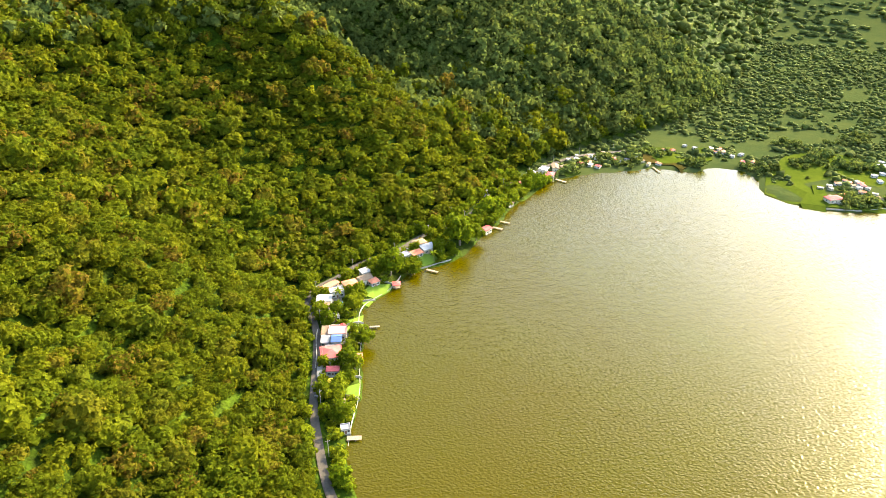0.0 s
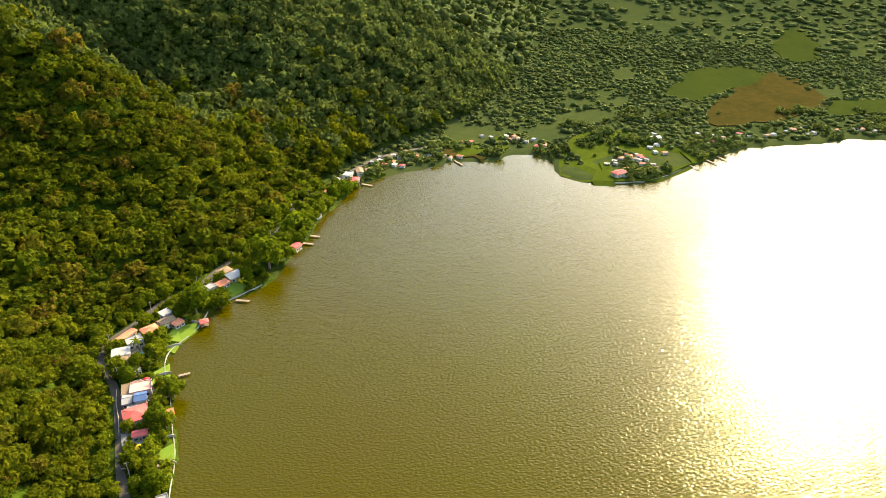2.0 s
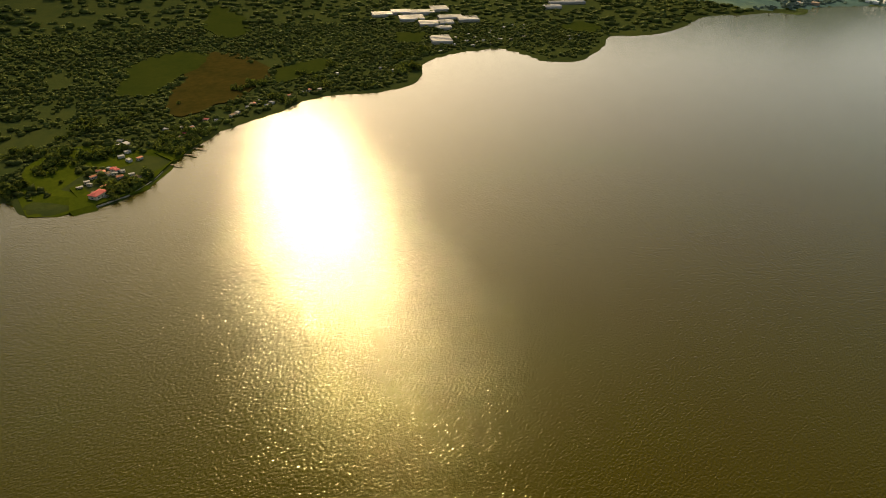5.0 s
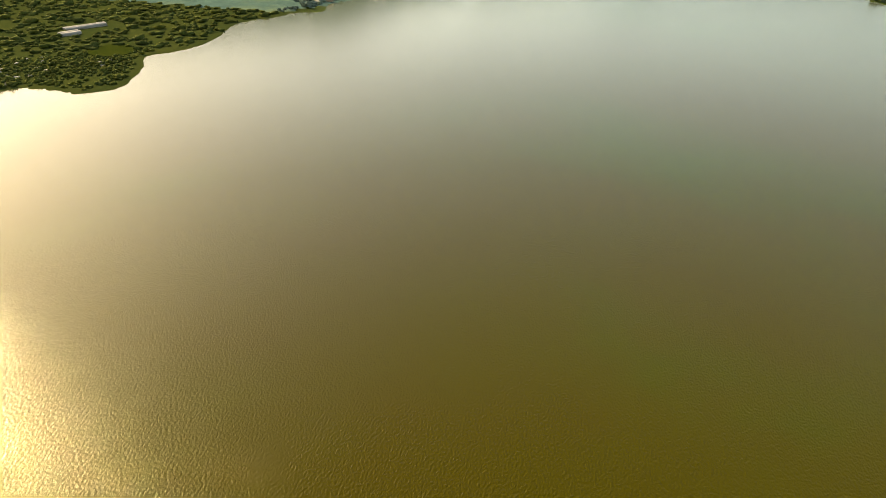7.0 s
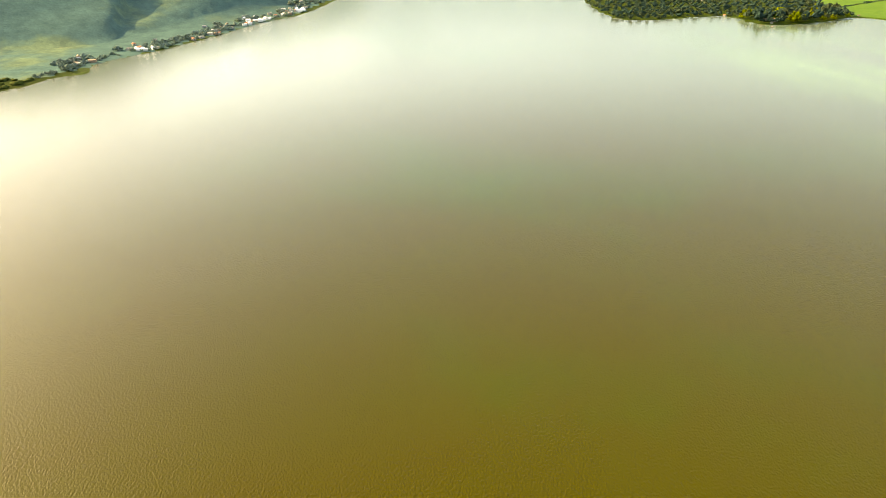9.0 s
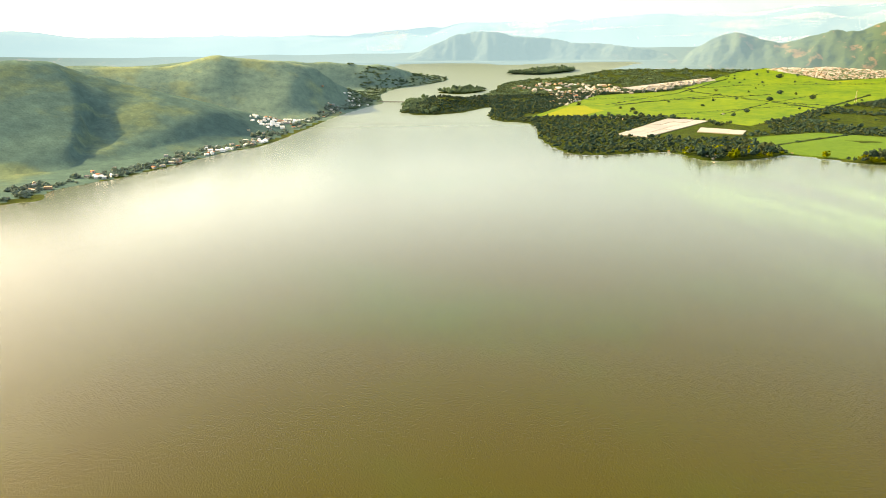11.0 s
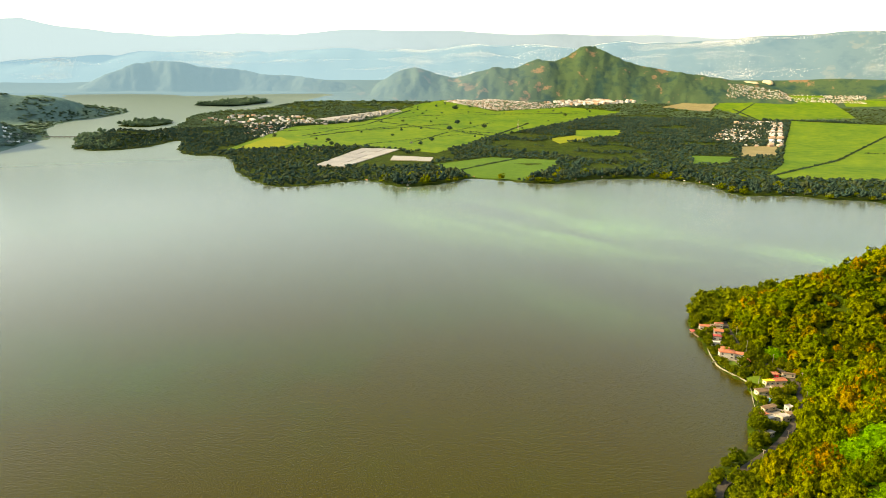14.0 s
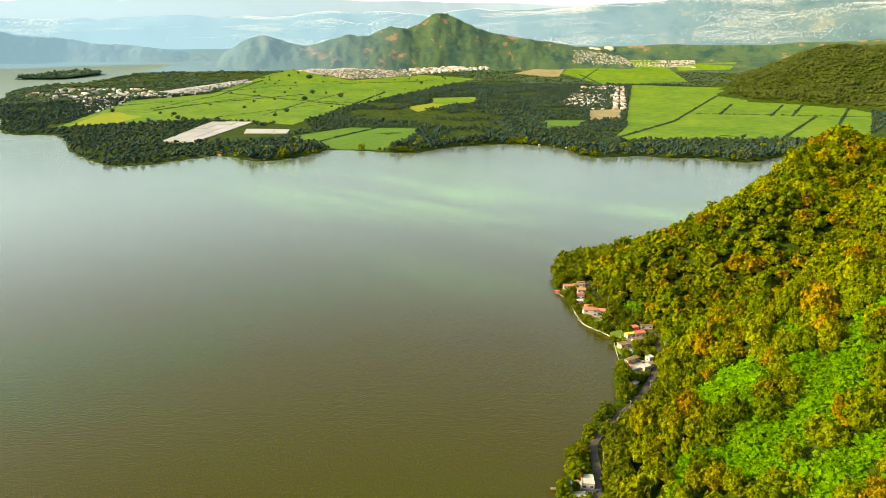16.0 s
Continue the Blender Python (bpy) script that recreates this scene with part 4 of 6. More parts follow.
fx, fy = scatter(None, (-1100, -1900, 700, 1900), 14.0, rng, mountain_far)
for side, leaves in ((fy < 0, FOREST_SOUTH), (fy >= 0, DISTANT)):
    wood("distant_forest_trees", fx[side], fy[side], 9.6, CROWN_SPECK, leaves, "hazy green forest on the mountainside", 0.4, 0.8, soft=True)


def north_plain(x, y):
    d = land_depth(x, y)
    return ~on_mountain(x, y) & free(x, y, d) & (d > 10) & ((fbm(x, y, 90, 81, 3) > 0.31) | (fbm(x, y, 30, 86, 2) > 0.6)) & ~inside(x, y, EAST_SLOPE) & (~inside(x, y, POINT_MEADOW) | (fbm(x, y, 30, 82, 2) > 0.6))


nx, ny = scatter(NORTH_WOODS, (-100, 300, 1300, 1150), 8.4, rng, lambda x, y: north_plain(x, y) & (np.hypot(x, y) < 1150))
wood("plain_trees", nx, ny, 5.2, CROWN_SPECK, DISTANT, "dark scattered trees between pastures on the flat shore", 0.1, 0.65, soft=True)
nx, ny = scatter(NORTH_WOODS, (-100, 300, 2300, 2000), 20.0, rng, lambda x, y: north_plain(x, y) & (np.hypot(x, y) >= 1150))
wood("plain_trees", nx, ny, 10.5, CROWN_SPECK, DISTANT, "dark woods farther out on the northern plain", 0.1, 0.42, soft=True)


def south_plain(x, y):
    d = land_depth(x, y)
    return ~on_mountain(x, y) & free(x, y, d) & (d > 3) & ((fbm(x, y, 220, 83, 3) > 0.35) | (d < 130))


sx, sy = scatter([(300, -1500), (900, -1300), (1300, -600), (2700, -450), (3400, -700), (3400, -1700), (3500, -3300), (2000, -4500), (300, -3900), (200, -2100)], (200, -4600, 3500, -400), 16.5, rng, south_plain)
bright = (rng.random(len(sx)) < 0.22) & (seg_dist(sx, sy, SHORE_SOUTH) < 110)
edge = seg_dist(sx, sy, SHORE_SOUTH) < 90
wood("plain_trees", sx[~bright & ~edge], sy[~bright & ~edge], 6.6, CROWN_SPECK, PLAIN, "dark green woods between fields on the valley floor", 0.5, 0.85)
wood("shore_trees", sx[~bright & edge], sy[~bright & edge], 8.5, CROWN_DOT, PLAIN, "tall dark trees standing along the southern shore", 0.7, 1.15)
wood("shore_trees", sx[bright], sy[bright], 8.0, CROWN_TINY, GARDEN, "bright green trees along the southern shore", 0.5, 0.9)


def east_slope(x, y):
    d = land_depth(x, y)
    return ~on_mountain(x, y) & (d > 12) & (d < 25 + 90 * fbm(x, y, 120, 90, 2)) & (fbm(x, y, 60, 85, 3) > 0.4)


ex, ey = scatter([(1290, 470), (1490, 330), (1900, 50), (2700, -225), (3200, -450), (3600, -300), (3500, 900), (2400, 1500), (1500, 1200)], (1200, -500, 3600, 1500), 13.0, rng, east_slope)
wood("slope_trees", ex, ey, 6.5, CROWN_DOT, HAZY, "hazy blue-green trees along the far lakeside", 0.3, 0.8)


def islet(poly, label):
    """A low wooded island or spit in the lake, at true plan coordinates."""
    rim = wobble(poly + poly[:1], 14.0, 4)[:-1]
    p = np.array(rim)
    mid = p.mean(0)
    bm = bmesh.new()
    rows = []
    for grow, h in ((1.05, -4.0), (1.0, 0.8), (0.7, 3.0)):
        q = mid + (p - mid) * grow
        rows.append([bm.verts.new(c) for c in np.stack(squeeze(q[:, 0], q[:, 1], np.full(len(q), h)), -1)])
    for r0, r1 in zip(rows[:-1], rows[1:]):
        for i in range(len(p)):
            j = (i + 1) % len(p)
            bm.faces.new((r0[i], r0[j], r1[j], r1[i]))
    bm.faces.new(rows[-1])
    bmesh.ops.triangulate(bm, faces=[f for f in bm.faces if len(f.verts) > 4])
    bmesh.ops.recalc_face_normals(bm, faces=bm.faces)
    tagged(part("islet", bm, GROUND), label, "island", kind="structure")
    x, y = scatter(rim, (p[:, 0].min(), p[:, 1].min(), p[:, 0].max(), p[:, 1].max()), 21.0, rng, lambda a, b: rng.random(len(a)) < 0.85)
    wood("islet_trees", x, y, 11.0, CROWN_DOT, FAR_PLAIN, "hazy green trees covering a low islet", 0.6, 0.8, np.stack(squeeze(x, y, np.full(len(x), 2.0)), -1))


islet([(3791, -890), (3657, -966), (3737, -1088), (3950, -1200), (4041, -1150), (4000, -1010)], "low wooded islet off the plain's shore")
islet([(6017, -2027), (5793, -2251), (6200, -2650), (6542, -2894), (7000, -2900), (6500, -2450)], "long low wooded spit in the far lake")
islet([(2699, -488), (2601, -580), (2836, -698), (3000, -800), (3300, -760), (3220, -600), (2979, -543)], "wooded spit at the bridge's end")


# the far end of the basin, by bearing and range
faz, fq = rng.uniform(-166, -96, 30000), np.sqrt(rng.uniform(2750.0**2, 4330.0**2, 30000))
fr = unsqueeze_r(np.minimum(fq, 4318))
ftx, fty = -np.sin(np.radians(faz)) * fr, np.cos(np.radians(faz)) * fr
SOUTH_WOODS = [(300, -1500), (900, -1300), (1300, -600), (2700, -450), (3400, -700), (3400, -1700), (3500, -3300), (2000, -4500), (300, -3900), (200, -2100)]
fd = land_depth(ftx, fty)
sel = free(ftx, fty, fd) & (fq < 4185) & (fd > 12) & ~inside(ftx, fty, SOUTH_WOODS) & ((fbm(faz * 60, fq, 140, 87, 3) > 0.42) | (fd < 120))
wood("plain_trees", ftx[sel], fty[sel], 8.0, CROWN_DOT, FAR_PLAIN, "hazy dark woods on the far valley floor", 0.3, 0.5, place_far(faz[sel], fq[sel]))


def ribbon(name, line, width, material, label, lift=0.25, category="road", thick=0.8):
    p = np.array(wobble(line, 0.0, 6))
    t = np.gradient(p, axis=0)
    t /= np.linalg.norm(t, axis=1, keepdims=True)
    nrm = np.stack([-t[:, 1], t[:, 0]], -1)
    mid = place(p[:, 0], p[:, 1])[:, 2] + lift
    bm = bmesh.new()
    rows = []
    for (x, y), (a, b), z in zip(p, nrm, mid):
        rows.append([bm.verts.new((x + a * s * width / 2, y + b * s * width / 2, z - e)) for s, e in ((1, thick), (1, 0), (-1, 0), (-1, thick))])
    for r0, r1 in zip(rows[:-1], rows[1:]):
        for i in range(3):
            bm.faces.new((r0[i], r0[i + 1], r1[i + 1], r1[i]))
    bmesh.ops.recalc_face_normals(bm, faces=bm.faces)
    return tagged(part(name, bm, material), label, category, kind="structure")


ribbon("road", ROAD_WEST, 4.4, ASPHALT, "narrow grey asphalt lakeside road under the forest", 0.5, thick=2.5)
ribbon("road", ROAD_SOUTH, 5.2, ASPHALT, "winding grey asphalt road between hill and shore", 0.5, thick=2.5)

# ---- building materials ----
WHITE = surface("white_render", (0.28, 0.262, 0.225), (0.44, 0.41, 0.355), 0.3, 0.9, 0.15, island=0.15)
CREAM = surface("cream_render", (0.36, 0.30, 0.2), (0.52, 0.44, 0.31), 0.3, 0.9, 0.15, island=0.15)
RED = surface("red_metal_sheet", (0.27, 0.05, 0.042), (0.40, 0.09, 0.08), 0.4, 0.85, 0.12, island=0.2)
TERRACOTTA = surface("terracotta_tiles", (0.28, 0.09, 0.045), (0.46, 0.17, 0.09), 0.5, 0.85, 0.2, 4.0, 0.05, island=0.2)
BROWN = surface("weathered_brown_tiles", (0.12, 0.075, 0.045), (0.22, 0.15, 0.09), 0.5, 0.9, 0.15, 4.0, 0.05, island=0.2)
BLUE = surface("blue_metal_sheet", (0.035, 0.07, 0.15), (0.06, 0.105, 0.21), 0.4, 0.8, 0.15)
GREY = surface("grey_roof_sheet", (0.16, 0.15, 0.135), (0.32, 0.30, 0.27), 0.4, 0.85, 0.15, island=0.25)
YELLOW = surface("yellow_canvas", (0.6, 0.36, 0.02), (0.75, 0.5, 0.04), 0.5, 0.8, 0.2)
CANVAS = surface("red_canvas", (0.5, 0.015, 0.02), (0.65, 0.03, 0.03), 0.5, 0.8, 0.2)
PINK = surface("pink_roof_coating", (0.42, 0.2, 0.16), (0.56, 0.29, 0.23), 0.4, 0.8, 0.2)
PAVING = surface("cream_paving", (0.15, 0.125, 0.09), (0.26, 0.22, 0.16), 0.5, 0.9, 0.2)
CONCRETE = surface("concrete", (0.16, 0.145, 0.115), (0.28, 0.25, 0.2), 0.4, 0.9, 0.2)
TIMBER = surface("weathered_timber", (0.12, 0.085, 0.055), (0.24, 0.18, 0.12), 0.6, 0.85, 0.2)
PANE = surface("dark_window_glass", (0.02, 0.025, 0.03), (0.04, 0.05, 0.055), 0.5, 0.1, 0.5)
DOOR = surface("brown_painted_door", (0.10, 0.05, 0.03), (0.17, 0.09, 0.05), 0.8, 0.6, 0.3)
POOL = surface("pool_water", (0.05, 0.38, 0.42), (0.1, 0.5, 0.52), 0.5, 0.08, 0.5)
RUBBER = surface("black_rubber", (0.015, 0.015, 0.015), (0.03, 0.03, 0.03), 2.0, 0.8, 0.2)
PAINT = surface("dark_car_paint", (0.03, 0.03, 0.035), (0.05, 0.05, 0.055), 0.5, 0.3, 0.5)
STEEL = surface("galvanised_steel", (0.35, 0.35, 0.34), (0.5, 0.5, 0.48), 1.0, 0.4, 0.5)


def limb(bm, a, b, r0, r1):
    a, b = Vector(a), Vector(b)
    m = Matrix.Translation((a + b) / 2) @ (b - a).to_track_quat("Z", "Y").to_matrix().to_4x4()
    bmesh.ops.create_cone(bm, cap_ends=True, segments=8, radius1=r0, radius2=r1, depth=(b - a).length, matrix=m)


def empty(name, m):
    e = new(name, None)
    e.matrix_world = m
    return e


def ground_at(x, y):
    return float(ground_z(np.array([float(x)]), np.array([float(y)]))[0])


def roof_mesh(kind, w, d, h, over=0.5, thick=0.22):
    """Roof on a w by d house, its eaves at h: gable, hip, shed or flat with a parapet."""
    bm = bmesh.new()
    a, b = w / 2 + over, d / 2 + over
    if kind == "flat":
        box(bm, -w / 2 - 0.15, -d / 2 - 0.15, h, w / 2 + 0.15, d / 2 + 0.15, h + 0.2)
        for x0, y0, x1, y1 in ((-w / 2 - 0.15, -d / 2 - 0.15, w / 2 + 0.15, -d / 2 + 0.1), (-w / 2 - 0.15, d / 2 - 0.1, w / 2 + 0.15, d / 2 + 0.15),
                (-w / 2 - 0.15, -d / 2 + 0.1, -w / 2 + 0.1, d / 2 - 0.1), (w / 2 - 0.1, -d / 2 + 0.1, w / 2 + 0.15, d / 2 - 0.1)):
            box(bm, x0, y0, h + 0.2, x1, y1, h + 0.65)
        return bm
    rise = (0.34 if kind != "shed" else 0.16) * d / (1 if kind == "shed" else 2)
    if kind == "shed":
        pts = [(-a, -b, h), (a, -b, h), (a, b, h + rise), (-a, b, h + rise)]
        quads = [(0, 1, 2, 3)]
    else:
        e = a if kind == "gable" else max(a - b, 0.3)
        pts = [(-a, -b, h), (a, -b, h), (a, b, h), (-a, b, h), (-e, 0, h + rise), (e, 0, h + rise)]
        quads = [(0, 1, 5, 4), (2, 3, 4, 5)] + ([(1, 2, 5), (3, 0, 4)] if kind == "hip" else [])
    top = [bm.verts.new((x, y, z + thick)) for x, y, z in pts]
    low = [bm.verts.new((x, y, z - 0.02)) for x, y, z in pts]
    for q in quads:
        bm.faces.new([top[i] for i in q])
        bm.faces.new([low[i] for i in reversed(q)])
    for i, j in ((0, 1), (1, 2), (2, 3), (3, 0)) if kind != "gable" else ((0, 1), (2, 3), (1, 5), (5, 2), (3, 4), (4, 0)):
        bm.faces.new((top[i], low[i], low[j], top[j]))
    if kind == "gable":
        for x in (-w / 2 + 0.05, w / 2 - 0.05):
            v = [bm.verts.new(p) for p in ((x, -d / 2, h - 0.02), (x, d / 2, h - 0.02), (x, 0, h + rise - 0.05))]
            bm.faces.new(v)
    # ridge cap and standing seams
    if kind in ("gable", "hip"):
        e2 = a if kind == "gable" else max(a - b, 0.3)
        box(bm, -e2, -0.16, h + rise + thick - 0.05, e2, 0.16, h + rise + thick + 0.09)
    bmesh.ops.recalc_face_normals(bm, faces=bm.faces)
    return bm


def house(x, y, w, d, h, turn, roof, wall, cover, label, lift=0.0, name="house"):
    """A small house: walls on a plinth, roof, door and framed windows on its four sides."""
    e = empty(name, pose(x, y, ground_at(x, y) + 0.35 + lift, 0, 0, turn))
    bm = bmesh.new()
    box(bm, -w / 2, -d / 2, 0.25, w / 2, d / 2, h)
    part("wall", bm, wall, e)
    bm = bmesh.new()
    box(bm, -w / 2 - 0.12, -d / 2 - 0.12, -2.5, w / 2 + 0.12, d / 2 + 0.12, 0.25)
    part("plinth", bm, CONCRETE, e)
    part("roof", roof_mesh(roof, w, d, h), cover, e)
    bm = box(bmesh.new(), -0.5, -d / 2 - 0.06, 0.27, 0.5, -d / 2 + 0.05, 2.3)
    part("door", bm, DOOR, e)
    spots = [(sx * w * 0.3, sy * d / 2, 0, f) for f in range(max(1, int(h / 2.9))) for sx in (-1, 1) for sy in (-1, 1)] + [(sx * w / 2, 0, 1, 0) for sx in (-1, 1)]
    for px, py, side, f in spots:
        z0 = 1.2 + 2.8 * f
        bm = bmesh.new()
        hw = min(0.8, (w if not side else d) * 0.12)
        for a0, b0, a1, b1 in ((-hw - 0.1, 0, hw + 0.1, 0.1), (-hw - 0.1, 1.2, hw + 0.1, 1.3), (-hw - 0.1, 0.1, -hw, 1.2), (hw, 0.1, hw + 0.1, 1.2)):
            if side:
                box(bm, px - 0.07, py + a0, z0 + b0, px + 0.07, py + a1, z0 + b1)
            else:
                box(bm, px + a0, py - 0.07, z0 + b0, px + a1, py + 0.07, z0 + b1)
        win = part("window", bm, WHITE if wall is not WHITE else TIMBER, e)
        bm = bmesh.new()
        if side:
            box(bm, px - 0.04, py - hw, z0 + 0.1, px + 0.04, py + hw, z0 + 1.2)
        else:
            box(bm, px - hw, py - 0.04, z0 + 0.1, px + hw, py + 0.04, z0 + 1.2)
        part("pane", bm, PANE, win)
    return tagged(e, label, "house", "lakeside houses")


GABLE, HIP, SHED, FLAT = "gable", "hip", "shed", "flat"
KEEP_CLEAR = []                         # x, y, radius of what stands in the gardens


def row_of_houses(rows):
    for x, y, w, d, h, turn, roof, wall, cover, label in rows:
        house(x, y, w, d, h, turn, roof, wall, cover, label)
        KEEP_CLEAR.append((x, y, 0.5 * max(w, d) + (1.6 if y > 0 else 3.4)))


row_of_houses([
    (-175, 281.5, 10.5, 8.5, 4.4, 15, FLAT, WHITE, PINK, "white villa with a flat pink roof beside the lake"),
    (-182, 280, 4.2, 7, 3.4, 15, SHED, WHITE, BROWN, "dark sheet-roofed garage beside a pink-roofed villa"),
    (-179.3, 272.5, 4.2, 7, 3.4, 15, GABLE, WHITE, GREY, "small white gabled annex by the road"),
    (-155, 262, 3.2, 3.6, 2.8, 20, SHED, WHITE, TERRACOTTA, "small rusty-roofed boat shed under trees"),
    (-172.5, 273, 5.5, 6.5, 4.6, 15, GABLE, WHITE, BLUE, "small white house under a blue metal roof"),
    (-171, 260, 11.5, 11, 4.4, 25, HIP, WHITE, RED, "wide house under a bright red metal roof"),
    (-174.5, 266.5, 5, 2.5, 3.0, 25, FLAT, WHITE, WHITE, "low white annex beside a red-roofed house"),
    (-165, 246.5, 6.5, 4, 3.6, 15, GABLE, WHITE, RED, "small house with a faded red roof and terrace"),
    (-143, 205, 4.5, 4, 3.0, 25, FLAT, WHITE, GREY, "white boat shed on a small concrete quay"),
    (-186, 336, 9, 8, 3.8, 40, HIP, CREAM, TERRACOTTA, "cream house under a terracotta tiled roof"),
    (-179, 345, 9, 6.5, 3.8, 48, GABLE, CREAM, BROWN, "house with a weathered brown tiled roof beside a lawn"),
    (-172.5, 344, 6, 6, 3.2, 48, HIP, WHITE, TERRACOTTA, "low white annex with a reddish tiled roof"),
    (-182, 354, 6, 5, 3.6, 48, SHED, WHITE, GREY, "small white house with a grey sheet roof"),
])
row_of_houses([
    (-192, 325, 9, 7, 4.4, 35, FLAT, WHITE, GREY, "white house with a flat grey roof terrace"),
    (-199, 331, 13, 4.5, 3.4, 62, GABLE, CREAM, TERRACOTTA, "long low house with a pinkish tiled roof by the road"),
    (-196, 314, 9, 6, 3.6, 15, SHED, WHITE, GREY, "white house with a pale sheet roof by the road"),
    (-194, 306, 8, 5, 3.2, 15, SHED, CREAM, BROWN, "low shed with a brown sheet roof"),
    (-183, 298, 5, 5, 3.2, 30, FLAT, WHITE, GREY, "small white garden house with a flat grey roof"),
    (-162, 383, 9, 6, 3.6, 48, FLAT, WHITE, GREY, "white house with a flat grey roof below the forest"),
    (-156, 404, 9, 7, 3.8, 45, HIP, WHITE, BROWN, "white house with a brown tiled roof above a lawn"),
    (-148, 398, 10, 6.5, 3.6, 45, SHED, CREAM, GREY, "cream house with a grey sheet roof above a lawn"),
    (-154, 388, 8, 5, 3.4, 48, SHED, WHITE, TERRACOTTA, "white house with a rusty sheet roof"),
    (-112, 441, 7, 6, 3.4, 60, GABLE, CREAM, RED, "small house with a red roof beside a great tree"),
])
row_of_houses([
    (404, -617, 9, 6, 4.0, 40, GABLE, WHITE, TERRACOTTA, "white house with a terracotta roof at the water"),
    (396, -624, 9, 7, 4.4, 40, SHED, CREAM, BROWN, "cream house with a tan flat-pitched roof"),
    (384, -610, 8, 7, 6.2, 40, GABLE, WHITE, TERRACOTTA, "white two-storey house with a pinkish tiled roof"),
    (349, -566, 13, 8, 6.2, 38, HIP, WHITE, TERRACOTTA, "white two-storey villa with red tiled roofs on the shore"),
    (341, -573, 8, 6, 5.0, 38, HIP, WHITE, TERRACOTTA, "white wing of a villa with an orange tiled roof"),
    (331, -564, 8, 6, 3.8, 60, GABLE, WHITE, TERRACOTTA, "small house with an orange tiled gable roof"),
    (291, -548, 10, 6, 4.0, 62, GABLE, CREAM, TERRACOTTA, "cream house with a terracotta roof beside the road"),
    (296, -540, 7, 5, 3.6, 62, SHED, CREAM, YELLOW, "house wing with a bright yellow sheet roof"),
    (285, -535, 11, 5, 3.6, 62, GABLE, CREAM, BROWN, "long house with a weathered brown tiled roof"),
    (290, -518, 9, 6, 3.6, 62, GABLE, CREAM, BROWN, "brown-roofed house beside a lakeside lawn"),
])
row_of_houses([
    (398, -634, 8, 5, 4.0, 40, SHED, WHITE, TERRACOTTA, "white house with a rusty roof above the water"),
    (379, -600, 7, 5, 4.6, 40, HIP, WHITE, RED, "white house with a faded red roof on the shore"),
    (372, -586, 7, 5, 3.4, 45, FLAT, WHITE, WHITE, "small white flat-roofed house at the water"),
    (356, -575, 7, 5, 5.0, 38, GABLE, WHITE, TERRACOTTA, "white gabled wing of a shore villa"),
    (300, -557, 7, 5, 4.0, 62, HIP, CREAM, TERRACOTTA, "cream house under a small tiled hip roof"),
    (268, -479, 7, 4, 3.4, 70, SHED, WHITE, TERRACOTTA, "white house with a rusty roof close to the water"),
    (256, -497, 6, 4, 3.4, 70, GABLE, CREAM, BROWN, "cream cottage with a brown tiled roof"),
    (251, -457, 5, 4, 3.0, 80, SHED, WHITE, GREY, "small white shed among shore trees"),
    (293, -568, 10, 3, 3.2, 40, SHED, CREAM, BROWN, "narrow cream building with a brown roof along the road"),
    (272, -495, 12, 4, 3.2, 75, GABLE, CREAM, BROWN, "long cream house with a brown tiled roof on the shore"),
    (262, -478, 11, 4.5, 3.4, 75, FLAT, WHITE, GREY, "white flat-roofed house between road and lake"),
    (262, -507, 5, 5, 3.4, 70, FLAT, WHITE, GREY, "small white house with a flat grey roof by the road"),
    (257, -488, 7, 6, 3.6, 70, SHED, CREAM, GREY, "house with a grey sheet roof by the road"),
    (216, -325, 7, 9, 3.6, 35, FLAT, WHITE, WHITE, "white flat-roofed house beside the lakeside road"),
    (212, -309, 8, 6, 3.4, 50, SHED, CREAM, GREY, "cream house with a pale sheet roof on the shore"),
    (223, -316, 3.2, 3.2, 2.8, 40, FLAT, WHITE, BLUE, "tiny lakeside hut with a blue flat roof"),
])

# ---- the north shore's villages: copies of a few plain houses ----
row_of_houses([(166, 561, 13, 8, 3.6, 25, HIP, CREAM, RED, "wide house under a red metal roof at the point"), (229, 650, 13, 5, 3.0, 10, SHED, WHITE, WHITE, "long white-roofed shed behind the meadow")])
PROTO = []
for i, (w, d, h, roof, wall, cover, label) in enumerate((
        (9, 6, 3.6, GABLE, WHITE, TERRACOTTA, "white lakeside house with a reddish tiled roof"), (8, 6, 3.4, SHED, CREAM, GREY, "cream house with a grey sheet roof"),
        (10, 7, 3.8, FLAT, WHITE, GREY, "white lakeside house with a flat grey roof"), (9, 7, 4.0, HIP, WHITE, RED, "white house with a red roof"),
        (11, 6, 3.6, GABLE, CREAM, BROWN, "house with a brown weathered roof"), (7, 6, 3.2, FLAT, CREAM, GREY, "small cream house with a flat grey roof"))):
    PROTO.append(house(*((-95, 538), (-89, 560), (-80, 574), (-73, 561), (-70, 582), (-143, 467))[i], w, d, h, 40 + 15 * i, roof, wall, cover, label))


def village(points, seed, kinds=(0, 1, 2, 3, 4, 5), size=0.55):
    r = random.Random(seed)
    if seed < 4:
        points = points + [(x + r.choice((-1, 1)) * r.uniform(7, 10), y + r.uniform(-3, 8)) for x, y in points]
    for x, y in points:
        p = place([x], [y], 0.1)[0]
        c = copy_thing(PROTO[r.choice(kinds)], pose(*p, 0, 0, r.uniform(0, 180)))
        c.scale = (size * r.uniform(0.85, 1.15),) * 2 + (size,)
        KEEP_CLEAR.append((x, y, 8.0 * size))


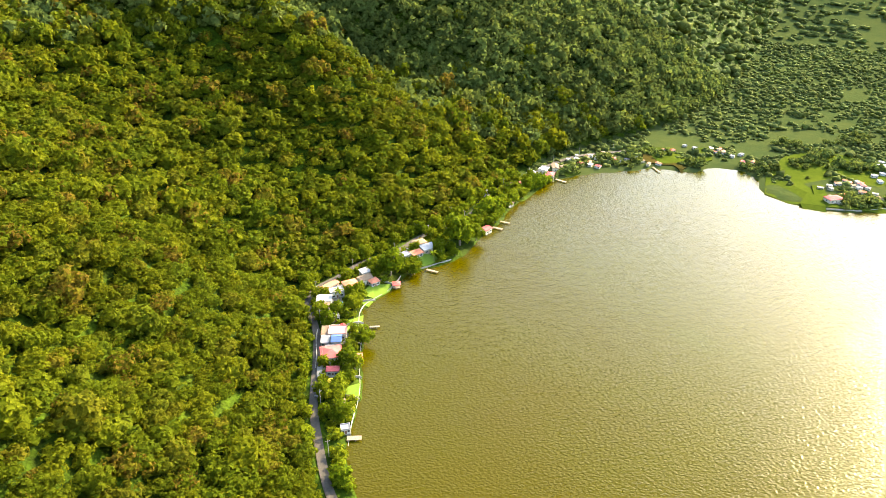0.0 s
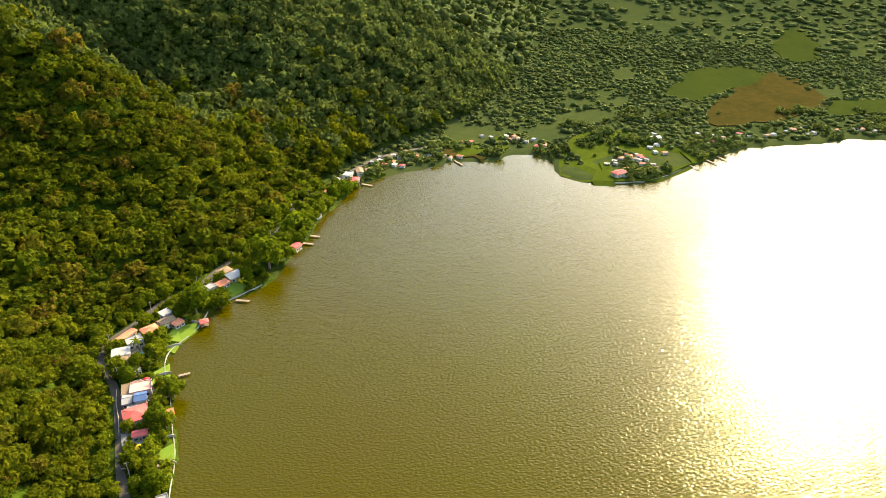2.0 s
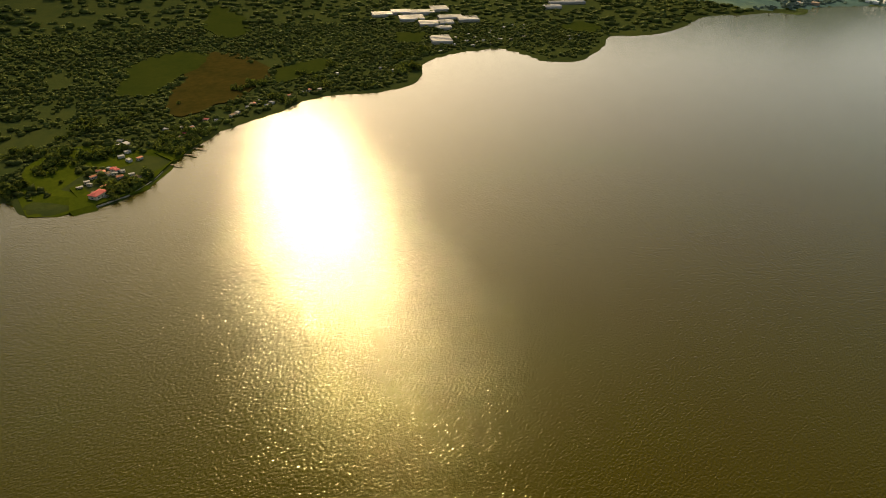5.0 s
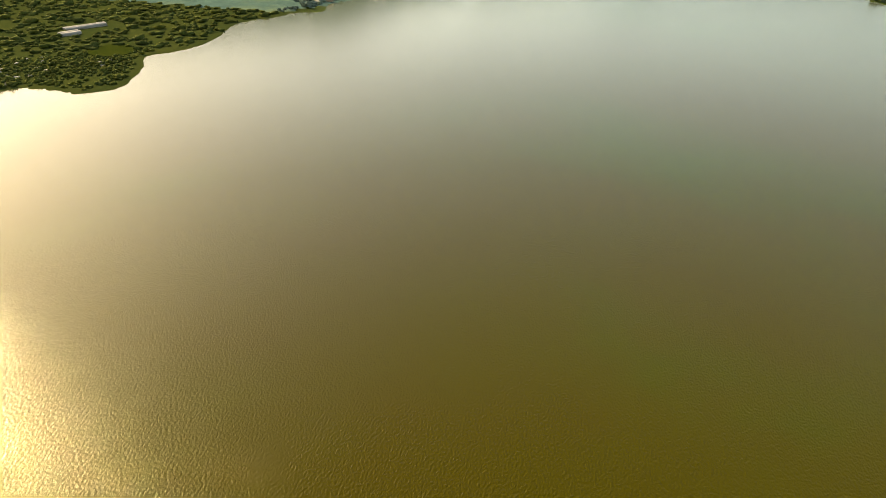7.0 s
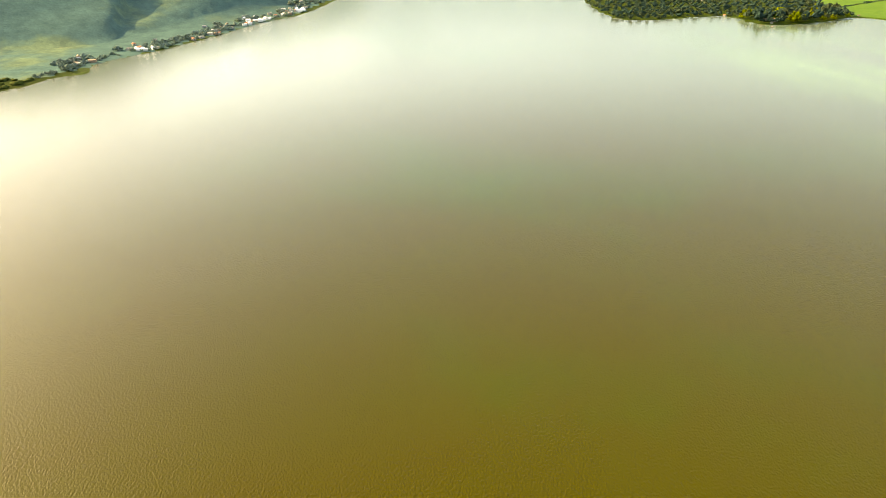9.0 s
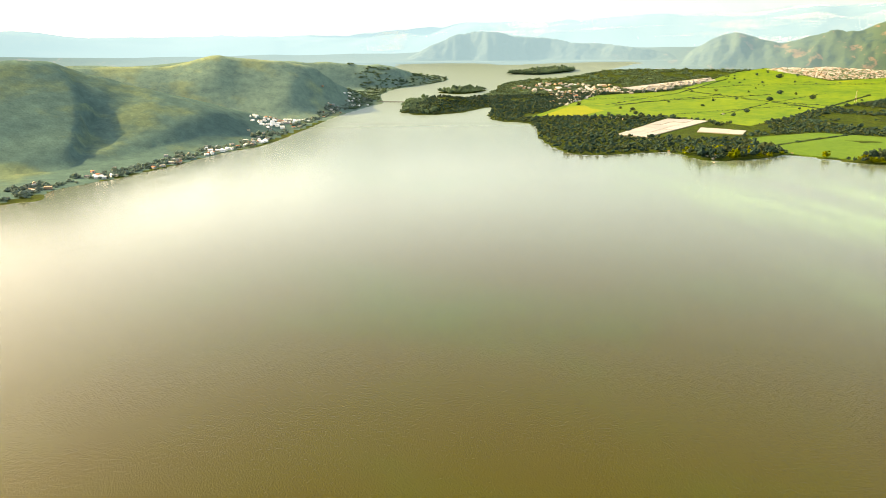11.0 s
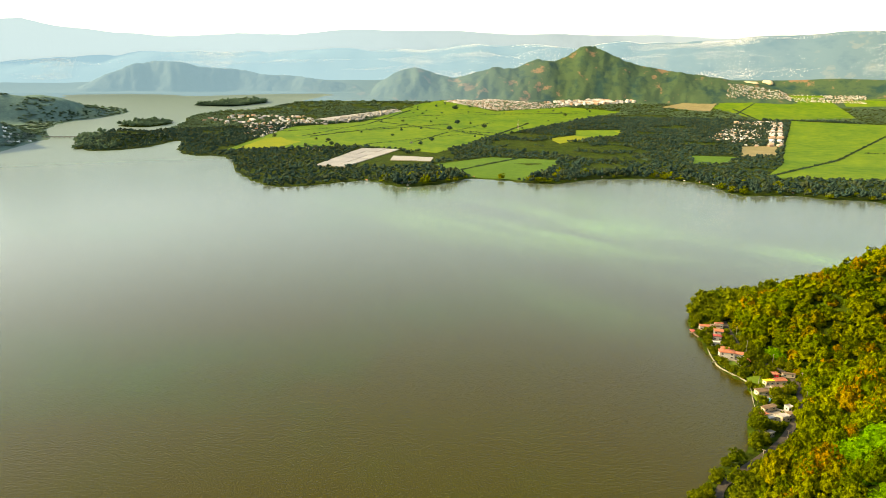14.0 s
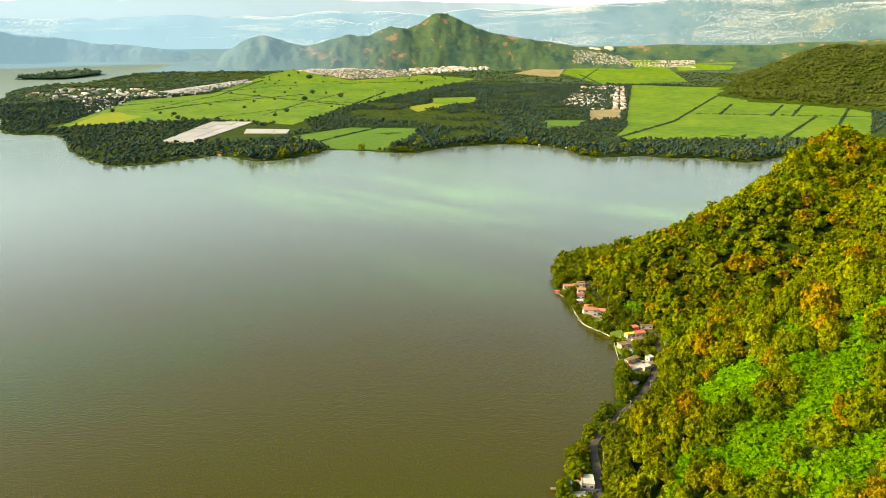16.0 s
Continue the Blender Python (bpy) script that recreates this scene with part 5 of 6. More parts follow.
village([(-123, 515), (-114, 500), (-109, 492), (-52, 612), (-47, 601), (-43, 622), (-54, 592), (-38, 600), (-29, 624), (-23, 614), (-17, 626), (-9, 615), (-4, 623), (16, 615), (10, 621)], 1)
village([(40, 657), (63, 671), (79, 672), (90, 664), (97, 655), (105, 640), (167, 568), (162, 587), (171, 594), (199, 605), (203, 596), (206, 574), (234, 666), (217, 628), (188, 609)], 2)
village([(200, 600), (218, 615), (205, 583), (288, 660), (293, 645), (301, 652), (278, 635), (331, 654), (359, 658), (377, 667), (389, 670), (395, 657), (433, 667), (462, 667), (463, 655)], 3)
village([(527, 695), (582, 675), (586, 655), (771, 716), (767, 691), (793, 697), (789, 677), (782, 656), (838, 684), (871, 704), (894, 705), (855, 662), (888, 678), (755, 668), (828, 698)], 4, (1, 2, 5))
village([(677, 684), (700, 680), (896, 599), (913, 594), (880, 585), (810, 662), (820, 650), (845, 645), (862, 720), (905, 690), (740, 690), (800, 715), (815, 680), (842, 705), (775, 676)], 5, (1, 2, 5))
village([(1531, 354), (1570, 372), (1517, 371), (1516, 318), (1608, 337), (1598, 258), (1616, 243), (1660, 212), (1779, 160), (1725, 190), (1824, 145), (1788, 150), (1809, 135), (1931, 73), (1880, 95)], 6, (0, 1, 2, 5), 1.0)
village([(2017, 45), (1952, 45), (2007, 20), (1975, 60), (2330, 20), (2300, 0), (2415, -10), (2350, -30), (2470, -40), (2400, -50), (2500, -80), (2260, -60), (2290, -80), (2583, -180), (2200, -30)], 7, (0, 1, 2, 5), 1.0)
village([(1700, 215), (1750, 205), (1850, 150), (1900, 110), (1860, 170), (2080, 30), (2120, 0), (2160, 10), (2060, 70), (2240, 40), (2380, 20), (2440, -60), (2540, -130), (2640, -200), (3000, -350)], 8, (1, 2, 5), 1.0)
village([(3431, -1447), (3192, -1422), (3309, -1431), (2230, -1117), (2168, -1134), (1406, -935), (2212, -1540), (3280, -1400), (3350, -1470), (3240, -1380), (1390, -950), (1430, -945), (2190, -1120), (3400, -1400), (3150, -1330)], 10, (0, 2, 5), 1.3)
village([(700, -1590), (780, -1565), (850, -1490), (960, -1540), (1000, -1545), (1040, -1540), (1080, -1550), (640, -1640), (560, -1650), (1200, -1420), (1210, -1330), (1370, -930), (1390, -1150), (1500, -900), (920, -1550)], 9, (0, 2, 5))


# ---- lawns, quays, piers, pools ----
LAWNS = [[(-177, 329), (-174, 343), (-161, 346), (-160, 340), (-166, 328), (-173, 328)], [(-178, 321), (-167, 325), (-168, 318)], [(-172, 286), (-173, 292), (-165, 298), (-163, 288)], [(-154, 231), (-155, 236), (-148, 242), (-145, 231)],
    [(-175, 297), (-168, 308), (-166, 301), (-173, 295)], [(-156, 383), (-151, 394), (-134, 389), (-146, 375)], [(-121, 434), (-120, 445), (-115, 440), (-117, 432)]]
LAWNS_NORTH = [[(-63, 574), (-54, 584), (-46, 581), (-58, 569)], [(156, 593), (166, 596), (163, 562), (152, 560)], [(183, 574), (198, 577), (212, 566), (186, 549)],
    [(62, 668), (77, 677), (77, 641), (64, 630)], [(11, 661), (40, 667), (59, 630), (27, 619)], [(138, 551), (150, 578), (159, 562), (156, 535), (141, 530)], [(172, 548), (203, 559), (206, 548), (183, 548)], [(243, 617), (266, 630), (284, 612), (245, 585)], [(212, 560), (207, 572), (231, 579), (252, 592), (230, 575)]]
LAWNS_SOUTH = [[(349, -560), (339, -563), (318, -543), (328, -541)], [(314, -538), (309, -551), (296, -537), (303, -529)], [(299, -517), (294, -522), (283, -510), (286, -504)]]
for poly in LAWNS_NORTH:
    field_sheet("lawn", poly, MEADOW, "green lawn between lakeside houses", 1.1, 5.0, "lawn")
for poly in LAWNS + LAWNS_SOUTH:
    field_sheet("lawn", poly, GRASS, "bright mown lawn running down to the lake", 1.1, 5.0, "lawn")


def sheet(name, poly, material, label, z0, z1, category):
    bm = bmesh.new()
    low, top = [bm.verts.new((x, y, z0)) for x, y in poly], [bm.verts.new((x, y, z1)) for x, y in poly]
    bm.faces.new(top)
    for i in range(len(poly)):
        j = (i + 1) % len(poly)
        bm.faces.new((low[i], low[j], top[j], top[i]))
    bmesh.ops.recalc_face_normals(bm, faces=bm.faces)
    return tagged(part(name, bm, material), label, category, kind="structure")


def pool(x, y, w, d, turn):
    e = empty("swimming_pool", pose(x, y, ground_at(x, y) + 0.4, 0, 0, turn))
    bm = bmesh.new()
    for a, b, c, f in ((-w / 2 - 1, -d / 2 - 1, w / 2 + 1, -d / 2), (-w / 2 - 1, d / 2, w / 2 + 1, d / 2 + 1), (-w / 2 - 1, -d / 2, -w / 2, d / 2), (w / 2, -d / 2, w / 2 + 1, d / 2)):
        box(bm, a, b, -2, c, f, 0.4)
    part("pool_edge", bm, CONCRETE, e)
    part("pool_water", box(bmesh.new(), -w / 2, -d / 2, -1.5, w / 2, d / 2, 0.28), POOL, e)
    KEEP_CLEAR.append((x, y, max(w, d) / 2 + 2))
    return tagged(e, "turquoise garden swimming pool with a pale rim", "pool")


pool(-187, 314.5, 7, 4, 35)
pool(-179.5, 290.5, 4, 3, 20)
pool(281, -512, 6, 5, 60)
sheet("plot", [(166, 559), (173, 566), (178, 560), (170, 554)], CONCRETE, "pale paved plot on the point", 0.5, 2.6, "pavement")


def quay(name, line, label):
    """A low retaining wall along the water."""
    ribbon(name, line, 0.35, CONCRETE, label, 0.45, "wall", 2.8)


quay("retaining_wall", [(-139, 197), (-142, 210), (-146, 235), (-153, 256), (-160, 279), (-168, 299), (-171, 318), (-161, 340), (-158, 360)], "pale concrete retaining wall along the village shore")
quay("retaining_wall", [(-148, 373), (-136, 384), (-129, 391)], "low concrete wall below a lawn")
quay("retaining_wall", [(152, 547), (158, 546), (185, 548), (211, 560), (228, 573)], "straight concrete wall round the point")
quay("retaining_wall", [(374, -575), (345, -545), (323, -537), (308, -531), (291, -507), (282, -494)], "curved pale wall along the gardens' edge")


def pier(x0, y0, x1, y1, width=2.0, hut=None):
    """A timber jetty on posts, with a roofed hut at its end if hut is a material."""
    n = math.hypot(x1 - x0, y1 - y0)
    e = empty("jetty", pose(x0, y0, 0, 0, 0, math.degrees(math.atan2(y1 - y0, x1 - x0))))
    bm = bmesh.new()
    k = max(3, int(n / 0.6))
    for i in range(k):
        box(bm, n * i / k + 0.02, -width / 2, 0.95 + 0.02 * (i % 2), n * (i + 1) / k - 0.02, width / 2, 1.08 + 0.02 * (i % 2))
    part("deck", bm, TIMBER, e)
    for i in range(max(2, int(n / 4) + 1)):
        for s in (-1, 1):
            bm = bmesh.new()
            bmesh.ops.create_cone(bm, cap_ends=True, segments=8, radius1=0.14, radius2=0.12, depth=3.6, matrix=Matrix.Translation((min(i * 4 + 0.3, n - 0.3), s * (width / 2 - 0.1), -0.75)))
            part("post", bm, TIMBER, e)
    if hut:
        for sx in (n - 4.2, n - 0.3):
            for sy in (-1.9, 1.9):
                part("hut_post", box(bmesh.new(), sx - 0.1, sy - 0.1, -2.0, sx + 0.1, sy + 0.1, 3.2), TIMBER, e)
        part("hut_floor", box(bmesh.new(), n - 4.6, -2.3, 0.82, n + 0.1, 2.3, 0.94), TIMBER, e)
        bm = roof_mesh("hip", 4.6, 4.4, 3.1)
        bmesh.ops.translate(bm, verts=bm.verts, vec=(n - 2.25, 0, 0))
        part("roof", bm, hut, e)
    return tagged(e, "roofed timber jetty over the lake" if hut else "narrow timber jetty on posts over the lake", "jetty")


pier(-163, 344, -155, 347, 2.0, RED)
pier(-141, 201, -134, 203, 3.0)
pier(-160, 296, -154, 298, 1.6)
pier(-104, 462, -96, 460, 2.0)
pier(-108, 450, -100, 448, 2.4)
pier(-143, 373, -134, 371, 2.0)
pier(240, 584, 246, 573, 1.8)
pier(262, 596, 268, 584, 1.8)
pier(276, 604, 282, 592, 1.8)
pier(395, -594, 408, -602, 2.2, RED)
pier(226, -313, 231, -309, 2.0)
pier(-68, 561, -58, 556, 2.4)
pier(20, 612, 26, 600, 2.0)
pier(1345, -915, 1330, -905, 3.0)

def slab(x, y, w, d, turn):
    c, s_ = math.cos(radians(turn)), math.sin(radians(turn))
    z = ground_at(x, y)
    sheet("terrace", [(x + a * w / 2 * c - b * d / 2 * s_, y + a * w / 2 * s_ + b * d / 2 * c) for a, b in ((-1, -1), (1, -1), (1, 1), (-1, 1))], PAVING, "cream paved terrace round a lakeside house", z - 2.5, z + 0.32, "terrace")


for x, y, w, d, turn in ((-172, 281, 24, 13, 15), (-167, 250, 18, 9, 15), (-190, 337, 16, 14, 40), (-195, 320, 16, 16, 20), (-156, 396, 22, 16, 45), (392, -617, 30, 17, 40), (344, -570, 24, 14, 38), (293, -544, 24, 17, 62),
        (286, -522, 16, 11, 62), (264, -488, 22, 14, 72), (215, -322, 12, 16, 35), (376, -594, 12, 12, 40)):
    slab(x, y, w, d, turn)


def garden_wall(line):
    ribbon("garden_wall", line, 0.3, CONCRETE, "low pale wall between lakeside gardens", 1.5, "wall", 2.6)


for line in ([(-190, 313), (-177, 319), (-166, 327)], [(-188, 288), (-174, 294), (-165, 300)], [(-168, 226), (-155, 230), (-144, 230)], [(-172, 240), (-160, 244), (-149, 248)], [(-189, 284), (-186, 274), (-181, 262), (-176, 248)],
        [(-182, 352), (-170, 350), (-160, 347)], [(-163, 378), (-148, 374)], [(352, -548), (338, -563), (322, -560), (314, -552)], [(309, -553), (302, -536), (295, -528)], [(300, -527), (292, -520), (281, -511)], [(277, -500), (262, -502), (256, -500)]):
    garden_wall(line)
sheet("terrace", [(-154, 216), (-147, 214), (-145, 226), (-152, 228)], TIMBER, "dark planked terrace above the water", 0.2, 2.4, "terrace")
sheet("terrace", [(-176, 250), (-164, 247), (-161, 238), (-172, 240)], CONCRETE, "pale paved yard beside a small house", 0.2, 2.6, "terrace")


def parasol(x, y, r, cloth, label, h=3.0):
    e = empty("garden_canopy", pose(x, y, ground_at(x, y), 0, 0, 10))
    bm = bmesh.new()
    bmesh.ops.create_cone(bm, cap_ends=False, segments=12, radius1=r, radius2=0.08, depth=r * 0.55, matrix=Matrix.Translation((0, 0, h + r * 0.25)))
    part("canopy", bm, cloth, e)
    bm = bmesh.new()
    bmesh.ops.create_cone(bm, cap_ends=True, segments=10, radius1=0.07, radius2=0.06, depth=h + 1, matrix=Matrix.Translation((0, 0, h / 2)))
    part("pole", bm, STEEL, e)
    KEEP_CLEAR.append((x, y, r + 1))
    return tagged(e, label, "canopy")


parasol(-175, 290, 1.8, CANVAS, "round red garden parasol beside a pool")
parasol(-163, 238, 2.2, YELLOW, "bright yellow garden canopy beside a yard")
parasol(299, -557, 3.4, CANVAS, "large round red canopy on a terrace")
parasol(220, -327, 2.4, CANVAS, "red canopy beside a white house", 2.8)


def water_tank(x, y):
    e = empty("water_tank", pose(x, y, ground_at(x, y)))
    bm = bmesh.new()
    bmesh.ops.create_cone(bm, cap_ends=True, segments=20, radius1=1.5, radius2=1.5, depth=2.2, matrix=Matrix.Translation((0, 0, 3.1)))
    part("tank", bm, WHITE, e, smooth=False)
    bm = bmesh.new()
    bmesh.ops.create_cone(bm, cap_ends=True, segments=20, radius1=1.5, radius2=0.4, depth=0.5, matrix=Matrix.Translation((0, 0, 4.45)))
    part("lid", bm, WHITE, e)
    for i in range(4):
        a = math.pi / 4 + i * math.pi / 2
        part("leg", box(bmesh.new(), math.cos(a) * 1.2 - 0.1, math.sin(a) * 1.2 - 0.1, -0.5, math.cos(a) * 1.2 + 0.1, math.sin(a) * 1.2 + 0.1, 2.0), STEEL, e)
    return tagged(e, "round white water tank on steel legs", "water tank")


water_tank(-166, 232)


def utility_pole(x, y, turn):
    e = empty("utility_pole", pose(x, y, ground_at(x, y), 0, 0, turn))
    bm = bmesh.new()
    bmesh.ops.create_cone(bm, cap_ends=True, segments=10, radius1=0.2, radius2=0.12, depth=11, matrix=Matrix.Translation((0, 0, 5.0)))
    part("post", bm, CONCRETE, e)
    part("crossarm", box(bmesh.new(), -1.1, -0.07, 9.6, 1.1, 0.07, 9.76), TIMBER, e)
    for s in (-0.95, 0.0, 0.95):
        part("insulator", box(bmesh.new(), s - 0.06, -0.06, 9.76, s + 0.06, 0.06, 10.0), WHITE, e)
    return tagged(e, "grey concrete utility pole beside the lakeside road", "utility pole", "poles along the road")


for road, side, first in ((ROAD_WEST, 3.8, 3), (ROAD_SOUTH, 3.9, 1)):
    p = np.array(wobble(road, 0.0, 4))
    run = np.concatenate([[0], np.cumsum(np.hypot(*np.diff(p, axis=0).T))])
    for s in np.arange(60, run[-1] - 20, 38):
        x, y = np.interp(s, run, p[:, 0]), np.interp(s, run, p[:, 1])
        tx, ty = np.interp(s + 2, run, p[:, 0]) - x, np.interp(s + 2, run, p[:, 1]) - y
        n = math.hypot(tx, ty)
        utility_pole(x + ty / n * side, y - tx / n * side, math.degrees(math.atan2(ty, tx)) + 90)


def car(x, y, turn):
    e = empty("car", pose(x, y, ground_at(x, y) + 0.52, 0, 0, turn))
    bm = box(bmesh.new(), -2.1, -0.86, 0.3, 2.1, 0.86, 0.85)
    bmesh.ops.bevel(bm, geom=bm.edges[:], offset=0.12, segments=2, affect="EDGES")
    part("body", bm, PAINT, e)
    bm = box(bmesh.new(), -1.4, -0.74, 0.84, 0.9, 0.74, 1.42)
    for v in bm.verts:
        if v.co.z > 1.2:
            v.co.x, v.co.y = v.co.x * 0.72, v.co.y * 0.85
    part("cabin", bm, PANE, e)
    for sx in (-1.3, 1.3):
        for sy in (-0.8, 0.8):
            bm = bmesh.new()
            bmesh.ops.create_cone(bm, cap_ends=True, segments=16, radius1=0.32, radius2=0.32, depth=0.22, matrix=pose(sx, sy, 0.32, 90))
            wheel = part("tyre", bm, RUBBER, e)
            bm = bmesh.new()
            bmesh.ops.create_cone(bm, cap_ends=True, segments=12, radius1=0.19, radius2=0.19, depth=0.25, matrix=pose(sx, sy, 0.32, 90))
            part("rim", bm, STEEL, wheel)
    for sy in (-0.6, 0.6):
        part("headlight", box(bmesh.new(), 2.02, sy - 0.15, 0.55, 2.12, sy + 0.15, 0.7), WHITE, e)
    return tagged(e, "dark car standing on the lakeside road", "car")


car(208.5, -322.5, 58)


# ---- greenhouses of the north plain ----
def greenhouse(x, y, w, d, turn, spans):
    z = place([x], [y])[0][2]
    e = empty("greenhouse", pose(x, y, z, 0, 0, turn))
    part("wall", box(bmesh.new(), -w / 2, -d / 2, -2.0, w / 2, d / 2, 3.0), SHEET, e)
    for i in range(spans):
        a, b = -d / 2 + d * i / spans, -d / 2 + d * (i + 1) / spans
        bm = bmesh.new()
        prof = [(a + 0.1, 3.0), (a + 0.1 + (b - a) * 0.22, 4.3), ((a + b) / 2, 4.9), (b - 0.1 - (b - a) * 0.22, 4.3), (b - 0.1, 3.0)]
        ends = [[bm.verts.new((s * (w / 2 + 0.1), yy, zz)) for yy, zz in prof] for s in (-1, 1)]
        for k in range(4):
            bm.faces.new((ends[0][k], ends[1][k], ends[1][k + 1], ends[0][k + 1]))
        bm.faces.new(ends[0])
        bm.faces.new(ends[1][::-1])
        bmesh.ops.recalc_face_normals(bm, faces=bm.faces)
        part("roof", bm, SHEET, e)
    KEEP_CLEAR.append((x, y, max(w, d) * 0.6))
    return tagged(e, "long pale plastic-roofed greenhouse with arched spans", "greenhouse", "greenhouses on the plain")


for x, y, w, d in ((795, 902, 34, 26), (830, 893, 34, 26), (812, 850, 40, 34), (855, 868, 42, 26), (895, 866, 30, 34), (862, 810, 40, 26), (874, 782, 34, 30), (806, 806, 30, 30), (829, 792, 28, 24), (745, 722, 30, 42), (801, 768, 24, 16), (1100, 742, 66, 16), (1051, 739, 30, 20)):
    greenhouse(x, y, w, d, -38, max(2, int(d / 8)))


# ---- bridge at the narrows ----
def bridge():
    a, b = place([3211], [-501])[0], place([3142], [-599])[0]
    n = float(np.hypot(*(b - a)[:2]))
    e = empty("bridge", pose(a[0], a[1], min(a[2], b[2]), 0, 0, math.degrees(math.atan2(b[1] - a[1], b[0] - a[0]))))
    part("deck", box(bmesh.new(), -25, -4, 5.0, n + 25, 4, 6.2), CONCRETE, e)
    for s in (-4, 3.7):
        part("parapet", box(bmesh.new(), -25, s, 6.2, n + 25, s + 0.3, 7.2), CONCRETE, e)
    for i in range(6):
        x = n * (i + 0.5) / 6
        part("pier", box(bmesh.new(), x - 1.2, -3.4, -20, x + 1.2, 3.4, 5.0), CONCRETE, e)
    return tagged(e, "low grey bridge across the lake's narrows", "bridge")


bridge()
OPEN += LAWNS + LAWNS_NORTH + LAWNS_SOUTH


# ---- towns of the plain and the far plateau ----
def roof_material():
    m, n, l, b = mat("town_roofs_and_walls", 0.8, 0.3)
    geo = n.new("ShaderNodeNewGeometry")
    r = ramp(n, [(0.0, (0.45, 0.43, 0.39)), (0.3, (0.34, 0.31, 0.26)), (0.55, (0.3, 0.2, 0.13)), (0.72, (0.2, 0.15, 0.1)), (0.85, (0.24, 0.24, 0.23)), (1.0, (0.45, 0.44, 0.41))])
    r.color_ramp.interpolation = "CONSTANT"
    l.new(geo.outputs["Random Per Island"], r.inputs[0])
    l.new(r.outputs[0], b.inputs["Base Color"])
    return m


TOWN = roof_material()


CITY = surface("pale_city_walls", (0.55, 0.53, 0.5), (0.8, 0.78, 0.74), 0.02, 0.8, 0.2)


def town(name, centres, size, label, seed, material=None):
    """A mass of small gabled houses joined into one."""
    r = np.random.default_rng(seed)
    n = len(centres)
    w, d, h = size * r.uniform(0.7, 1.6, n), size * r.uniform(0.5, 0.9, n), size * r.uniform(0.22, 0.4, n)
    t = r.uniform(0, math.pi, n)
    base = np.array([(-1, -1, -0.6), (1, -1, -0.6), (1, 1, -0.6), (-1, 1, -0.6), (-1, -1, 1), (1, -1, 1), (1, 1, 1), (-1, 1, 1), (-1, 0, 1.5), (1, 0, 1.5)])
    v = base[None] * np.stack([w / 2, d / 2, h], -1)[:, None]
    c, s = np.cos(t)[:, None], np.sin(t)[:, None]
    v = np.stack([v[..., 0] * c - v[..., 1] * s, v[..., 0] * s + v[..., 1] * c, v[..., 2]], -1) + centres[:, None]
    tri = np.array([(0, 1, 5), (0, 5, 4), (1, 2, 6), (1, 6, 5), (2, 3, 7), (2, 7, 6), (3, 0, 4), (3, 4, 7), (4, 5, 9), (4, 9, 8), (6, 7, 8), (6, 8, 9), (5, 6, 9), (7, 4, 8)])
    f = (tri[None] + np.arange(n)[:, None, None] * 10).reshape(-1, 3)
    return tagged(new(name, mesh_from(name, v.reshape(-1, 3), f, [material or TOWN], smooth=False)), label, "houses", kind="stuff")


def town_points(poly, cell, seed, share=0.75):
    r = np.random.default_rng(seed)
    p = np.array(poly)
    x, y = scatter(poly, (p[:, 0].min(), p[:, 1].min(), p[:, 0].max(), p[:, 1].max()), cell, r, lambda a, b: r.random(len(a)) < share)
    return place(x, y, 1.0)


TOWN_DENSE = [(5869, -4528), (6704, -5646), (4400, -4899), (4114, -4032), (4092, -3649)]
TOWN_MID = [(3516, -1411), (3852, -1983), (3402, -1776), (3087, -1279)]
TOWN_ESTATE = [(1713, -2700), (2270, -3995), (2127, -4128), (1351, -2576), (1433, -2501)]
town("distant_town", town_points(TOWN_DENSE, 30, 1, 0.7), 7, "dense pale housing estate at the foot of the cone hill", 1)
town("distant_town", town_points(TOWN_MID, 26, 2, 0.6), 9, "pale houses and sheds between lake and fields", 2)
town("distant_town", town_points(TOWN_ESTATE, 26, 3, 0.4), 9, "white and red roofed estate among the fields", 3)
TOWN_SHEDS = [(3478, -1786), (3873, -2228), (4500, -3037), (3990, -2599), (3353, -1925), (3263, -1706)]
TOWN_WEST = [(2923, -1183), (3362, -1425), (3521, -1809), (3182, -1508), (2708, -1154)]
TOWN_WOODS = [(4042, -1357), (4388, -1773), (3965, -2041), (3533, -1678), (3608, -1327)]
TOWN_FOOT = [(5124, -5150), (5412, -6224), (5386, -7385), (4860, -6663), (4390, -4825)]
TOWN_ROWS = [(1697, -2703), (1954, -3255), (1787, -3274), (1562, -2840), (1571, -2672)]
town("distant_town", town_points(TOWN_SHEDS, 46, 11, 0.7), 17, "long pale sheds and greenhouses beside the fields", 11, SHEET)
town("distant_town", town_points(TOWN_WEST, 30, 12, 0.6), 10, "white and brown houses at the edge of the fields", 12)
town("distant_town", town_points(TOWN_WOODS, 60, 13, 0.45), 16, "pale houses scattered among lakeside trees", 13)
town("distant_town", town_points(TOWN_FOOT, 70, 14, 0.5), 22, "loose row of pale houses at the hill's foot", 14)
town("distant_town", town_points(TOWN_ROWS, 24, 15, 0.8), 12, "rows of pale houses with brick-red roofs", 15)
for (ax, ay), (bx_, by_) in (((2083, -3968), (1367, -2583)), ((2060, -3990), (1340, -2600)), ((2219, -3808), (2119, -4001))):
    t_ = np.linspace(0, 1, 46 if ax < 2200 else 10)
    town("distant_town", place(ax + (bx_ - ax) * t_, ay + (by_ - ay) * t_, 1.0), 17, "straight terrace of houses with pale roofs", 16)
